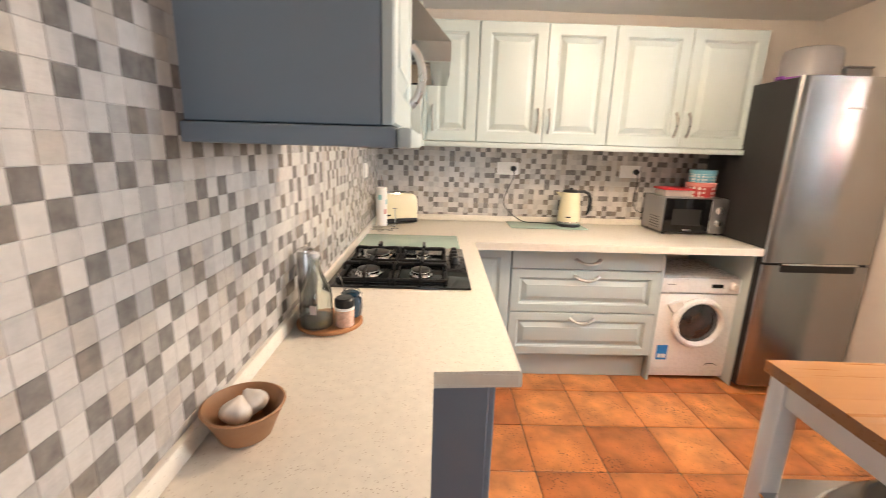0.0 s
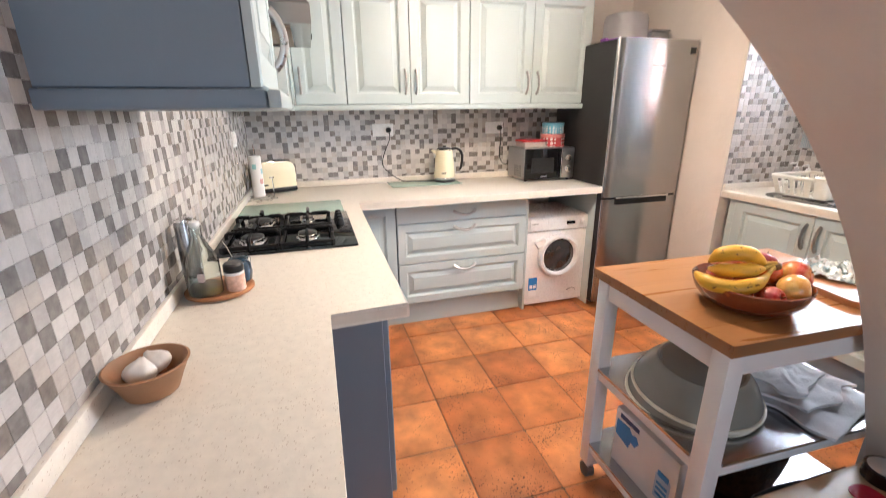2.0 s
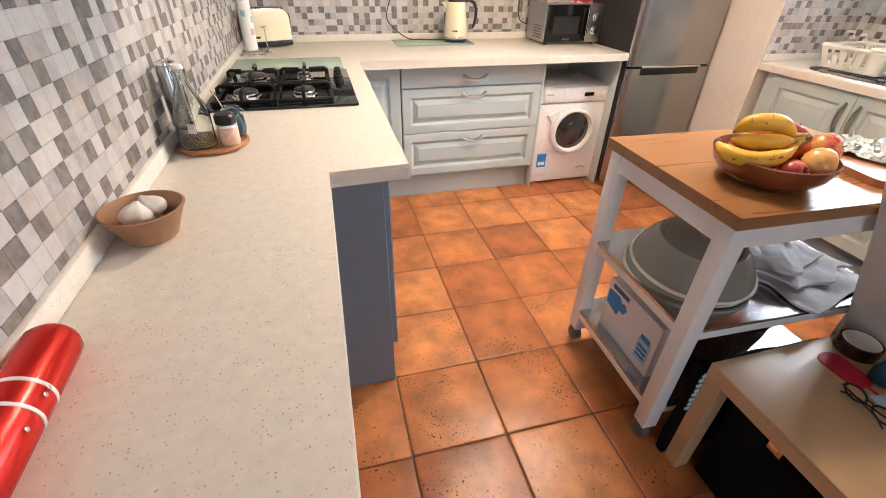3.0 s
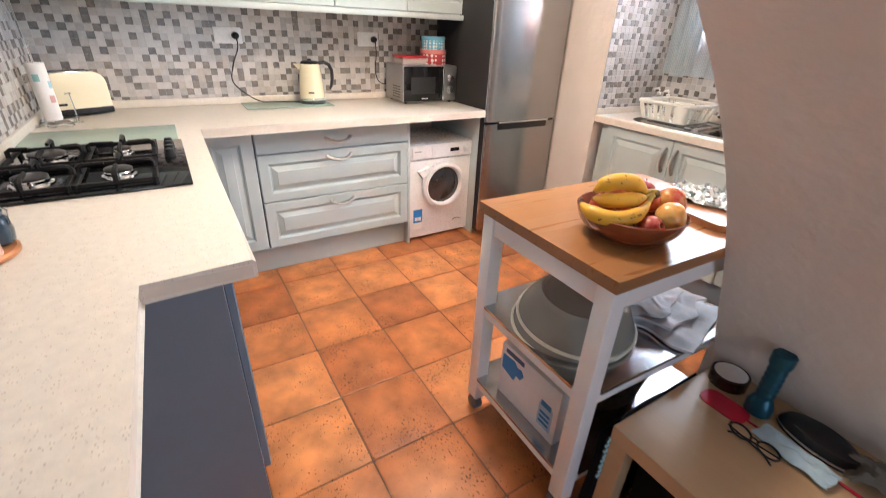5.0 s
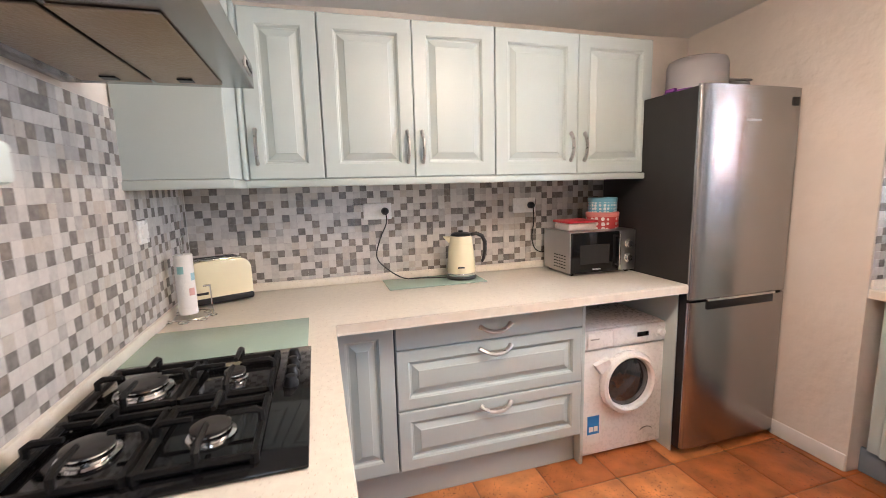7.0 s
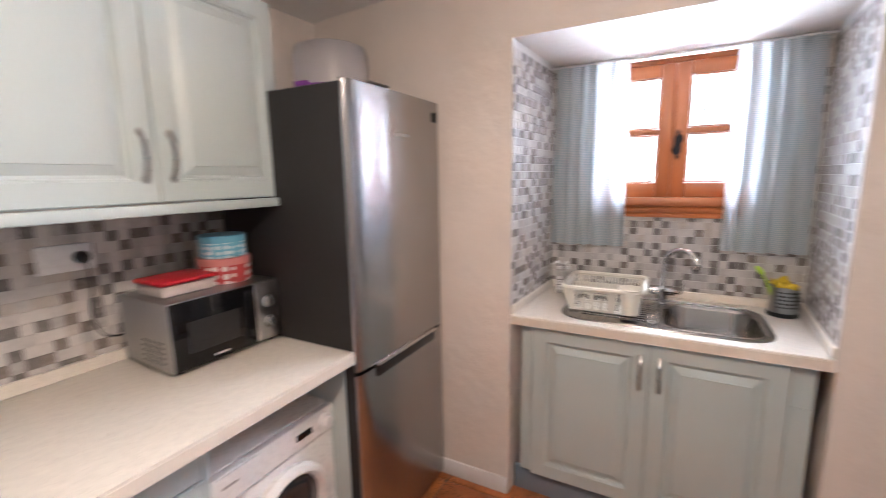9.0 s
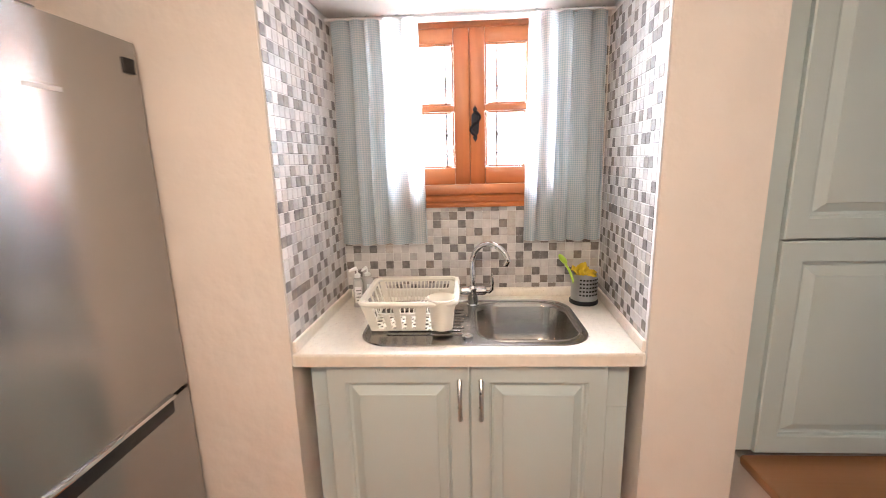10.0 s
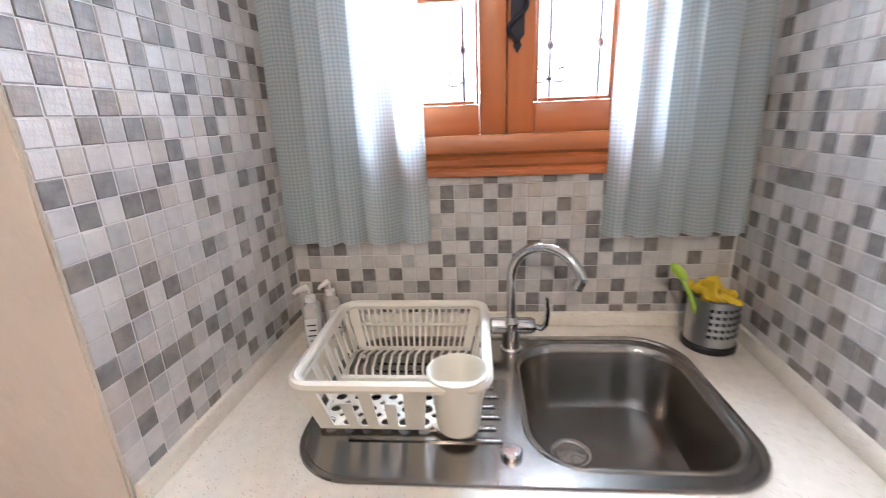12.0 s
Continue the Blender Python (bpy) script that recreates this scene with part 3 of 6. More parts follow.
# ---- hob and the glass savers ----
h = thing("gas_hob", pose(-0.362, 1.500, TOPZ), "black glass gas hob with four iron-grated burners", "hob")
hw, hd = 0.545, 0.635
part("glass_plate", box(B(), (0, 0, 0.001), (hw, hd, 0.009), 0.003), M_BGLASS, h, "black glass plate")
M_CAP = mat("worn_enamel", (0.055, 0.05, 0.048), 0.32, 0.3, var=0.3, scale=30, bump=0.05)
for ix in range(2):
    for iy in range(2):
        cx, cy = 0.135 + 0.215 * ix, 0.165 + 0.285 * iy
        r = (0.045, 0.040, 0.055, 0.027)[2 * iy + ix]
        bn = part("burner", lathe(B(), [(r * 1.25, 0.009), (r * 1.2, 0.014), (r, 0.016), (r, 0.024), (r * 0.96, 0.026)], 26, (cx, cy, 0)), M_CHROME, h, "aluminium burner ring")
        part("burner_cap", lathe(B(), [(r * 0.95, 0.0265), (r * 0.98, 0.033), (r * 0.85, 0.036), (0.004, 0.037)], 26, (cx, cy, 0)), M_CAP, bn, "grey enamel burner cap")
        b = B()
        g = 0.098
        for sx, sy in ((1, 0), (-1, 0), (0, 1), (0, -1)):
            px, py = cx + sx * g, cy + sy * (g + 0.022)
            tube(b, [(px, py, 0.010), (px, py, 0.046), (cx + sx * g * 0.9, cy + sy * g * 1.1, 0.052), (cx + sx * r * 0.8, cy + sy * r * 0.8, 0.052)], [0.008, 0.008, 0.008, 0.006], 6)
        rim = [(cx + a * g, cy + c2 * (g + 0.022), 0.020) for a, c2 in ((-1, -1), (1, -1), (1, 1), (-1, 1))]
        for k in range(4):
            tube(b, [rim[k], rim[(k + 1) % 4]], 0.0088, 6)
        for k in range(4):
            tube(b, [(rim[k][0], rim[k][1], 0.009), (rim[k][0], rim[k][1], 0.028)], 0.010, 6)
        part("pan_support", b, M_IRON, h, "black cast iron pan support")
for k in range(4):
    part("knob", lathe(B(), [(0.019, 0.009), (0.019, 0.018), (0.015, 0.024), (0.013, 0.036), (0.009, 0.038)], 18, (0.497, 0.355 + 0.062 * k, 0)), M_BLACK, h, "black gas knob")
M_GREENGL = mat("frosted_green_glass", (0.36, 0.47, 0.40), 0.22, var=0.04, bump=0.04, bscale=150)
solid("glass_worktop_saver", box(B(), (-0.362, 2.142, TOPZ + 0.001), (0.172, 2.465, TOPZ + 0.008), 0.003), M_GREENGL, "frosted green glass worktop saver behind the hob", "worktop saver", "object")
solid("glass_worktop_saver", box(B(), (0.552, 2.800, TOPZ + 0.001), (1.075, 3.040, TOPZ + 0.007), 0.003), M_GREENGL, "frosted green glass worktop saver under the kettle", "worktop saver", "object")

# ---- cooker hood ----
hd_ = thing("cooker_hood", pose(LX + 0.004, 1.51, 1.71), "brushed steel chimney cooker hood over the hob", "cooker hood")
D, W = 0.456, 0.60
b = B()
def sq(x1, y0, y1, z):
    return [(0, y0, z), (x1, y0, z), (x1, y1, z), (0, y1, z)]
loft(b, [sq(D, 0, W, 0), sq(D, 0, W, 0.062), sq(0.30, 0.16, 0.44, 0.27)], True, True)
M_HOOD = mat("hood_steel", (0.33, 0.325, 0.32), 0.21, 1.0, var=0.05, scale=3, bump=0.0, rvar=0.01)
part("canopy", b, M_HOOD, hd_, "brushed steel canopy")
part("chimney", box(B(), (0, 0.17, 0.268), (0.285, 0.43, 0.72), 0.003), M_HOOD, hd_, "steel chimney duct")
M_FILT = mat("grease_filter", (0.36, 0.29, 0.22), 0.42, 0.9, var=0.08, bump=0.25, bscale=120)
for k in range(2):
    x0 = 0.065 + 0.165 * k
    fl = part("filter", box(B(), (x0, 0.055, -0.006), (x0 + 0.155, W - 0.055, -0.001), 0.002), M_FILT, hd_, "beige metal grease filter")
    part("filter_latch", box(B(), (x0 + 0.06, W - 0.115, -0.010), (x0 + 0.095, W - 0.085, -0.006), 0.001, 1), M_BLACK, fl)
pn = part("button_panel", box(B(), (D - 0.001, W - 0.16, 0.018), (D + 0.003, W - 0.06, 0.046), 0.001, 1), M_NICKEL, hd_)
for k in range(4):
    part("button", box(B(), (D + 0.003, W - 0.152 + 0.024 * k, 0.025), (D + 0.007, W - 0.136 + 0.024 * k, 0.038), 0.001, 1), M_BLACK, pn)

# ---- sockets, plugs and cords ----
def socket(m, w, gangs, label):
    s = thing("wall_socket", m, label, "socket")
    part("plate", box(B(), (0, -0.011, 0), (w, 0, 0.088), 0.004), M_WHITE, s)
    for k in range(gangs):
        cx = w * (k + 0.5) / gangs
        part("well", disc(B(), [(0.021, -0.0118), (0.019, -0.009), (0.017, -0.0085), (0.002, -0.0085)], 20, False), M_WPAINT, s, at=pose(cx, 0, 0.044))
        for sg in (-1, 1):
            part("hole", disc(B(), [(0.0028, -0.0082), (0.0028, -0.0094), (0.0005, -0.0095)], 8, False), M_BLACK, s, at=pose(cx + sg * 0.009, 0, 0.044))
    return s


socket(pose(0.470, BY - 0.001, 1.250), 0.152, 2, "double white wall socket on the mosaic splashback")
socket(pose(1.350, BY - 0.001, 1.250), 0.148, 2, "double white wall socket above the microwave")
s = thing("light_switch", pose(LX + 0.006, 2.450, 1.245, 0, 0, 90), "white switch plate on the tiled wall", "switch")
part("plate", box(B(), (0, -0.011, 0), (0.080, 0, 0.082), 0.004), M_WHITE, s)
part("rocker", box(B(), (0.018, -0.015, 0.018), (0.062, -0.010, 0.064), 0.003), M_WPAINT, s)


def cord(name, x, pts, label):
    c = thing(name, pose(0, 0, 0), label, "cable")
    part("plug", disc(B(), [(0.020, 0), (0.020, -0.018), (0.014, -0.034), (0.006, -0.040)], 16), M_BLACK, c, at=pose(x, BY - 0.013, 1.294))
    q = [Vector(p) for p in pts]
    path = []
    for i in range(len(q) - 1):
        a, b1_, c1, d1 = q[max(i - 1, 0)], q[i], q[i + 1], q[min(i + 2, len(q) - 1)]
        for k in range(7):
            t = k / 7
            path.append(0.5 * ((2 * b1_) + (c1 - a) * t + (2 * a - 5 * b1_ + 4 * c1 - d1) * t * t + (3 * b1_ - a - 3 * c1 + d1) * t ** 3))
    part("flex", tube(B(), path + [q[-1]], 0.0035, 6), M_BLACK, c)
    return c


cord("kettle_cable", 0.584, [(0.584, 3.02, 1.285), (0.583, 3.015, 1.23), (0.545, 3.025, 1.14), (0.525, 3.02, 1.05), (0.575, 3.00, 0.985), (0.66, 2.975, 0.932), (0.76, 2.955, 0.928), (0.90, 2.945, 0.922)], "black kettle flex plugged into the socket")
cord("microwave_cable", 1.462, [(1.462, 3.02, 1.285), (1.463, 3.015, 1.20), (1.455, 3.02, 1.10), (1.475, 3.02, 1.035), (1.52, 3.03, 1.01), (1.56, 3.043, 1.01)], "black microwave flex plugged into the socket")

# ---- kettle ----
k = thing("kettle", pose(0.972, 2.925, TOPZ + 0.008, 0, 0, -14) @ Matrix.Diagonal((1.1, 1.1, 1.06, 1)), "cream enamelled electric kettle with black handle", "kettle")
part("base", lathe(B(), [(0.072, 0), (0.074, 0.008), (0.070, 0.018)], 30), M_BLACK, k)
part("foot_ring", lathe(B(), [(0.070, 0.0185), (0.072, 0.024), (0.071, 0.032)], 30), M_CHROME, k, "chrome ring")
part("body", lathe(B(), [(0.071, 0.0325), (0.0715, 0.05), (0.066, 0.12), (0.060, 0.18), (0.056, 0.213), (0.052, 0.220)], 34), M_CREAM, k, "cream enamel body")
part("lid", lathe(B(), [(0.051, 0.2205), (0.049, 0.230), (0.038, 0.236), (0.012, 0.238), (0.011, 0.247), (0.004, 0.249)], 28), M_BLACK, k)
b = B()
loft(b, [[(-0.052, -0.018, 0.178), (-0.052, 0.018, 0.178), (-0.052, 0.020, 0.216), (-0.052, -0.020, 0.216)], [(-0.086, -0.006, 0.212), (-0.086, 0.006, 0.212), (-0.088, 0.008, 0.219), (-0.088, -0.008, 0.219)]])
part("spout", b, M_CREAM, k)
part("handle", tube(B(), [(0.045, 0, 0.224), (0.078, 0, 0.230), (0.106, 0, 0.216), (0.120, 0, 0.185), (0.120, 0, 0.14), (0.113, 0, 0.10), (0.104, 0, 0.080)], [0.013, 0.014, 0.014, 0.014, 0.013, 0.012, 0.009], 10, flat=0.75), M_BLACK, k, "black loop handle")
part("print_bar", box(B(), (-0.022, -0.0735, 0.062), (0.010, -0.0690, 0.069)), M_GREYSIDE, k)

# ---- toaster ----
t = thing("toaster", pose(-0.238, 2.930, TOPZ + 0.001, 0, 0, 24) @ Matrix.Diagonal((1, 1, 1.1, 1)), "cream rounded two-slot toaster with black base", "toaster")
part("base", box(B(), (-0.135, -0.082, 0.006), (0.135, 0.082, 0.034), 0.008), M_BLACK, t)
b = B()
rings = []
for y, k in ((-0.080, 0.93), (-0.076, 1.0), (0.076, 1.0), (0.080, 0.93)):
    ring = [(-0.132 * k, y, 0.034), (0.132 * k, y, 0.034), (0.132 * k, y, 0.12)]
    ring += [(0.132 * k - 0.05 + 0.05 * math.cos(radians(a)), y, 0.135 * (0.5 + k / 2) + 0.05 * math.sin(radians(a))) for a in range(0, 91, 15)]
    ring += [(-0.132 * k + 0.05 - 0.05 * math.sin(radians(a)), y, 0.135 * (0.5 + k / 2) + 0.05 * math.cos(radians(a))) for a in range(0, 91, 15)]
    rings.append(ring + [(-0.132 * k, y, 0.12)])
loft(b, rings)
part("body", b, M_CREAM, t, "cream enamel body")
part("top_plate", box(B(), (-0.098, -0.055, 0.183), (0.098, 0.055, 0.189), 0.003), M_CHROME, t, "polished steel top")
for y in (-0.026, 0.026):
    part("slot", box(B(), (-0.085, y - 0.012, 0.186), (0.085, y + 0.012, 0.1905), 0.002), M_BLACK, t)
part("lever", box(B(), (0.131, -0.014, 0.075), (0.152, 0.014, 0.092), 0.005), M_BLACK, t)
part("print_bar", box(B(), (-0.110, -0.0815, 0.050), (-0.060, -0.0795, 0.060)), M_GREYSIDE, t)

# ---- kitchen roll on its wire stand ----
r = thing("kitchen_roll_holder", pose(-0.300, 2.660, TOPZ + 0.001), "chrome wire stand with a printed paper roll", "kitchen roll")
b = B()
tube(b, [(0.085 * math.cos(a), 0.085 * math.sin(a), 0.012) for a in [2 * math.pi * i / 24 for i in range(24)]], 0.003, 6, True)
part("base_ring", b, M_CHROME, r)
for i in range(8):
    a = 2 * math.pi * i / 8
    part("base_scroll", tube(B(), [(0.085 * math.cos(a) + 0.018 * math.cos(q), 0.085 * math.sin(a) + 0.018 * math.sin(q), 0.006) for q in [2 * math.pi * j / 10 for j in range(10)]], 0.0025, 5, True), M_CHROME, r)
part("spindle", tube(B(), [(0, 0, 0.008), (0, 0, 0.33), (0.012, 0, 0.345), (0.0, 0, 0.36), (-0.012, 0, 0.345), (0, 0, 0.33)], 0.003, 6), M_CHROME, r)
part("side_arm", tube(B(), [(0.085, 0.02, 0.012), (0.08, 0.03, 0.13), (0.075, -0.05, 0.14), (0.1, -0.075, 0.145)], 0.003, 6), M_CHROME, r)
mp_ = mat("paper_roll", (0.78, 0.76, 0.73), 0.9, var=0.05, bump=0.2, bscale=120)
part("paper_roll", lathe(B(), [(0.018, 0.022), (0.034, 0.022), (0.0345, 0.025), (0.0345, 0.262), (0.034, 0.265), (0.018, 0.265)], 28), mp_, r, "white paper roll with faint print")
for z, a0, cl in ((0.19, 240, (0.30, 0.55, 0.55)), (0.10, 300, (0.62, 0.36, 0.33)), (0.16, 320, (0.35, 0.55, 0.60))):
    b = B()
    loft(b, [[(0.0350 * math.cos(radians(a)), 0.0350 * math.sin(radians(a)), z + dz) for a in range(a0, a0 + 41, 10)] for dz in (0, 0.03)], False, False, False)
    part("print_patch", b, mat("roll_print", cl, 0.9), r)

# ---- microwave and what stands on it ----
mw = thing("microwave", pose(1.530, 2.722, TOPZ + 0.001, 0, 0, -1), "small steel microwave with black glass door", "microwave")
mwW, mwD, mwH = 0.412, 0.300, 0.242
part("body", box(B(), (0, 0.012, 0.012), (mwW, mwD, mwH), 0.004), M_STEEL, mw, "brushed steel casing")
dr = part("door", box(B(), (0.004, 0, 0.016), (0.305, 0.014, mwH - 0.004), 0.004), M_BGLASS, mw, "black glass door")
part("window", box(B(), (0.055, -0.0015, 0.065), (0.240, 0.001, 0.170), 0.001, 1), mat("dark_mesh", (0.02, 0.02, 0.021), 0.3, bump=0.3, bscale=400), dr)
part("handle", box(B(), (0.288, -0.022, 0.026), (0.300, -0.012, mwH - 0.016), 0.004), M_CHROME, dr)
for z in (0.034, mwH - 0.03):
    part("handle_stud", box(B(), (0.289, -0.013, z - 0.006), (0.299, 0.001, z + 0.006), 0.002), M_CHROME, dr)
part("print_bar", box(B(), (0.135, -0.002, 0.030), (0.185, 0.0005, 0.037)), M_WHITE, dr)
cp = part("control_panel", box(B(), (0.308, 0.001, 0.016), (mwW - 0.002, 0.014, mwH - 0.004), 0.003), M_STEEL, mw)
for z in (0.085, 0.165):
    kn = part("knob", disc(B(), [(0.024, 0), (0.024, -0.006), (0.019, -0.008), (0.018, -0.022), (0.012, -0.024)], 22), M_CHROME, cp, at=pose(0.358, 0.001, z))
b = B()
for i in range(5):
    for j in range(5):
        box(b, (-0.0012, 0.055 + 0.026 * i, 0.035 + 0.017 * j), (0.0006, 0.073 + 0.026 * i, 0.041 + 0.017 * j))
part("vent_slots", b, M_BLACK, mw)
for x in (0.03, mwW - 0.03):
    for y in (0.04, mwD - 0.04):
        part("foot", lathe(B(), [(0.012, 0), (0.012, 0.013)], 10, (x, y, 0)), M_BLACK, mw)
zt = TOPZ + mwH + 0.0015
c = thing("food_container", pose(1.562, 2.80, zt), "clear plastic food box with a red lid", "container")
part("tub", box(B(), (0, 0, 0), (0.185, 0.155, 0.040), 0.012), mat("clear_tub", (0.55, 0.48, 0.45), 0.3), c)
part("lid", box(B(), (-0.006, -0.006, 0.0405), (0.191, 0.161, 0.055), 0.006), mat("red_plastic", (0.50, 0.02, 0.03), 0.35), c, "red snap lid")


def dotted(name, base, dot, scale):
    m = mat(name, base, 0.4, var=0.05)
    nt = m.node_tree
    v = nt.nodes.new("ShaderNodeTexVoronoi")
    v.inputs["Scale"].default_value, v.inputs["Randomness"].default_value = scale, 0.15
    nt.links.new(nt.nodes["Texture Coordinate"].outputs["Object"], v.inputs["Vector"])
    rr_ = ramp_of(nt, [(0, dot), (0.42, base)], True)
    nt.links.new(v.outputs["Distance"], rr_.inputs[0])
    nt.links.new(rr_.outputs[0], nt.nodes["Principled BSDF"].inputs["Base Color"])
    return m


c = thing("cake_tin", pose(1.838, 2.880, zt) @ Matrix.Scale(1.13, 4), "round red tin with white flower print", "tin", "cake tins")
part("drum", lathe(B(), [(0.079, 0), (0.081, 0.003), (0.081, 0.068)], 36), dotted("red_print", (0.45, 0.05, 0.05), (0.75, 0.70, 0.66), 42), c)
part("lid", lathe(B(), [(0.083, 0.060), (0.083, 0.080), (0.080, 0.083), (0.004, 0.083)], 36), mat("pink_tin", (0.60, 0.22, 0.20), 0.35), c)
c = thing("cake_tin", pose(1.838, 2.880, zt + 0.0835 * 1.13) @ Matrix.Scale(1.13, 4), "round pale blue tin with white dots", "tin", "cake tins")
part("drum", lathe(B(), [(0.070, 0), (0.072, 0.003), (0.072, 0.055)], 36), dotted("blue_print", (0.16, 0.42, 0.55), (0.65, 0.72, 0.74), 60), c)
part("lid", lathe(B(), [(0.074, 0.050), (0.074, 0.070), (0.071, 0.073), (0.004, 0.073)], 36), mat("blue_tin", (0.14, 0.38, 0.52), 0.35), c)

# ---- boxes on the fridge ----
M_FROST = mat("milky_plastic", (0.72, 0.70, 0.72), 0.35, var=0.03)
M_FROST.node_tree.nodes["Principled BSDF"].inputs["Transmission Weight"].default_value = 0.75
M_PURPLE = mat("purple_plastic", (0.22, 0.06, 0.32), 0.35)
c = thing("cake_carrier", pose(2.175, 2.59, 1.855), "milky cake carrier with a purple base", "cake carrier")
part("base", lathe(B(), [(0.150, 0), (0.156, 0.008), (0.154, 0.018), (0.146, 0.020)], 36), M_PURPLE, c, "purple plastic base")
part("cover", lathe(B(), [(0.144, 0.0205), (0.142, 0.142), (0.132, 0.170), (0.110, 0.179), (0.004, 0.181)], 36), M_FROST, c, "milky plastic cover")
part("catch", box(B(), (-0.172, -0.03, 0.008), (-0.150, 0.03, 0.026), 0.004), M_PURPLE, c)
c = thing("plastic_tub", pose(2.46, 2.66, 1.855), "small milky plastic tub with lid", "tub")
part("tub", box(B(), (-0.075, -0.085, 0), (0.075, 0.085, 0.085), 0.014), M_FROST, c)
part("lid", box(B(), (-0.079, -0.089, 0.0855), (0.079, 0.089, 0.096), 0.004), M_FROST, c)

# ---- tray with mill, oil, jar and pot; bowl; red flask ----
M_CORK = mat("brown_wood", (0.36, 0.155, 0.06), 0.5, var=0.25, scale=14, bump=0.1, bscale=90, stretch=(0.2, 1, 1))
tr = solid("round_board", lathe(B(), [(0.088, 0.0005), (0.096, 0.005), (0.096, 0.012), (0.091, 0.016), (0.004, 0.016)], 44), M_CORK, "round brown wooden board on the worktop", "board", "object", at=pose(-0.265, 1.172, TOPZ))
tz = TOPZ + 0.0165
c = thing("pepper_mill", pose(-0.331, 1.184, tz), "tall brushed steel electric pepper mill", "pepper mill")
part("grinder", lathe(B(), [(0.026, 0), (0.026, 0.045)], 24), M_BLACK, c)
part("collar", lathe(B(), [(0.0262, 0.012), (0.0268, 0.013), (0.0268, 0.036), (0.0262, 0.037)], 24), M_NICKEL, c)
part("barrel", lathe(B(), [(0.027, 0.046), (0.0275, 0.048), (0.0275, 0.196), (0.025, 0.203)], 28), M_FRIDGE, c, "brushed steel barrel")
part("cap", lathe(B(), [(0.0245, 0.2035), (0.024, 0.209), (0.012, 0.214), (0.003, 0.215)], 24), M_CHROME, c)
M_BOTTLE = clear_mat("bottle_glass", (0.88, 0.92, 0.90), 0.0, 1.5)
c = thing("oil_bottle", pose(-0.291, 1.126, tz), "clear swing-top glass bottle with some oil", "bottle")
part("glass", lathe(B(), [(0.042, 0), (0.0455, 0.004), (0.0455, 0.090), (0.043, 0.104), (0.034, 0.126), (0.022, 0.152), (0.0150, 0.172), (0.0140, 0.190), (0.0165, 0.195), (0.0165, 0.200), (0.0118, 0.200), (0.0114, 0.172), (0.0180, 0.151), (0.0300, 0.125), (0.0395, 0.103), (0.0420, 0.090), (0.0420, 0.007), (0.004, 0.006)], 36), M_BOTTLE, c, "clear glass")
part("oil", lathe(B(), [(0.0416, 0.0075), (0.0416, 0.026), (0.004, 0.026)], 28), clear_mat("olive_oil", (0.44, 0.30, 0.06), 0.05, 1.3), c, "greenish oil")
part("label_patch", box(B(), (0.010, -0.0475, 0.050), (0.030, -0.0445, 0.075), 0.001, 1), mat("faded_label", (0.50, 0.42, 0.42), 0.7), c, "small faded label", at=pose(0, 0, 0, 0, 0, -18))
part("stopper", lathe(B(), [(0.010, 0.196), (0.014, 0.203), (0.013, 0.212), (0.005, 0.216)], 18), M_WHITE, c)
part("clip_wire", tube(B(), [(0.017, 0, 0.178), (0.020, 0, 0.190), (0.012, 0.004, 0.214), (-0.012, 0.004, 0.214), (-0.020, 0, 0.190), (-0.017, 0, 0.178)], 0.0015, 6), M_CHROME, c)
c = thing("spice_jar", pose(-0.212, 1.130, tz), "small glass jar of pink salt with black lid", "jar")
part("jar", lathe(B(), [(0.025, 0), (0.027, 0.003), (0.027, 0.046), (0.024, 0.052)], 24), mat("pink_salt", (0.66, 0.42, 0.32), 0.25, var=0.2, scale=80, bump=0.1), c)
part("label_band", lathe(B(), [(0.0255, 0.0495), (0.0276, 0.050), (0.0276, 0.056), (0.0255, 0.0565)], 24), M_WHITE, c)
part("lid", lathe(B(), [(0.0255, 0.057), (0.0278, 0.059), (0.0278, 0.078), (0.023, 0.084), (0.004, 0.085)], 24), M_BLACK, c)
c = thing("salt_pot", pose(-0.206, 1.196, tz), "dark blue glazed pot with clip lid and spoon", "pot")
M_BLUEG = mat("dark_blue_glaze", (0.012, 0.035, 0.06), 0.12, var=0.2, coat=0.6)
part("pot", lathe(B(), [(0.022, 0), (0.030, 0.006), (0.034, 0.030), (0.031, 0.055), (0.024, 0.064), (0.026, 0.068)], 28), M_BLUEG, c)
part("lid", lathe(B(), [(0.0265, 0.0685), (0.027, 0.073), (0.018, 0.079), (0.005, 0.081)], 26), M_BLUEG, c)
part("clip_wire", tube(B(), [(0.028, 0.012, 0.05), (0.032, 0.012, 0.068), (0.016, 0.016, 0.083), (-0.016, 0.016, 0.083), (-0.032, 0.012, 0.068), (-0.028, 0.012, 0.05)], 0.0016, 6), M_CHROME, c)
part("spoon", tube(B(), [(-0.018, 0.012, 0.07), (-0.032, 0.02, 0.105), (-0.044, 0.024, 0.125)], 0.0018, 6), M_CHROME, c)

M_CLAY = mat("brown_bowl_wood", (0.33, 0.17, 0.085), 0.55, var=0.16, scale=12, bump=0.08, bscale=70)
solid("garlic_bowl", lathe(B(), [(0.042, 0.0005), (0.046, 0.003), (0.056, 0.028), (0.070, 0.058), (0.073, 0.062), (0.069, 0.064), (0.063, 0.058), (0.050, 0.030), (0.040, 0.012), (0.004, 0.010)], 44), M_CLAY, "round brown wooden bowl on the worktop", "bowl", "object", at=pose(-0.298, 0.672, TOPZ))


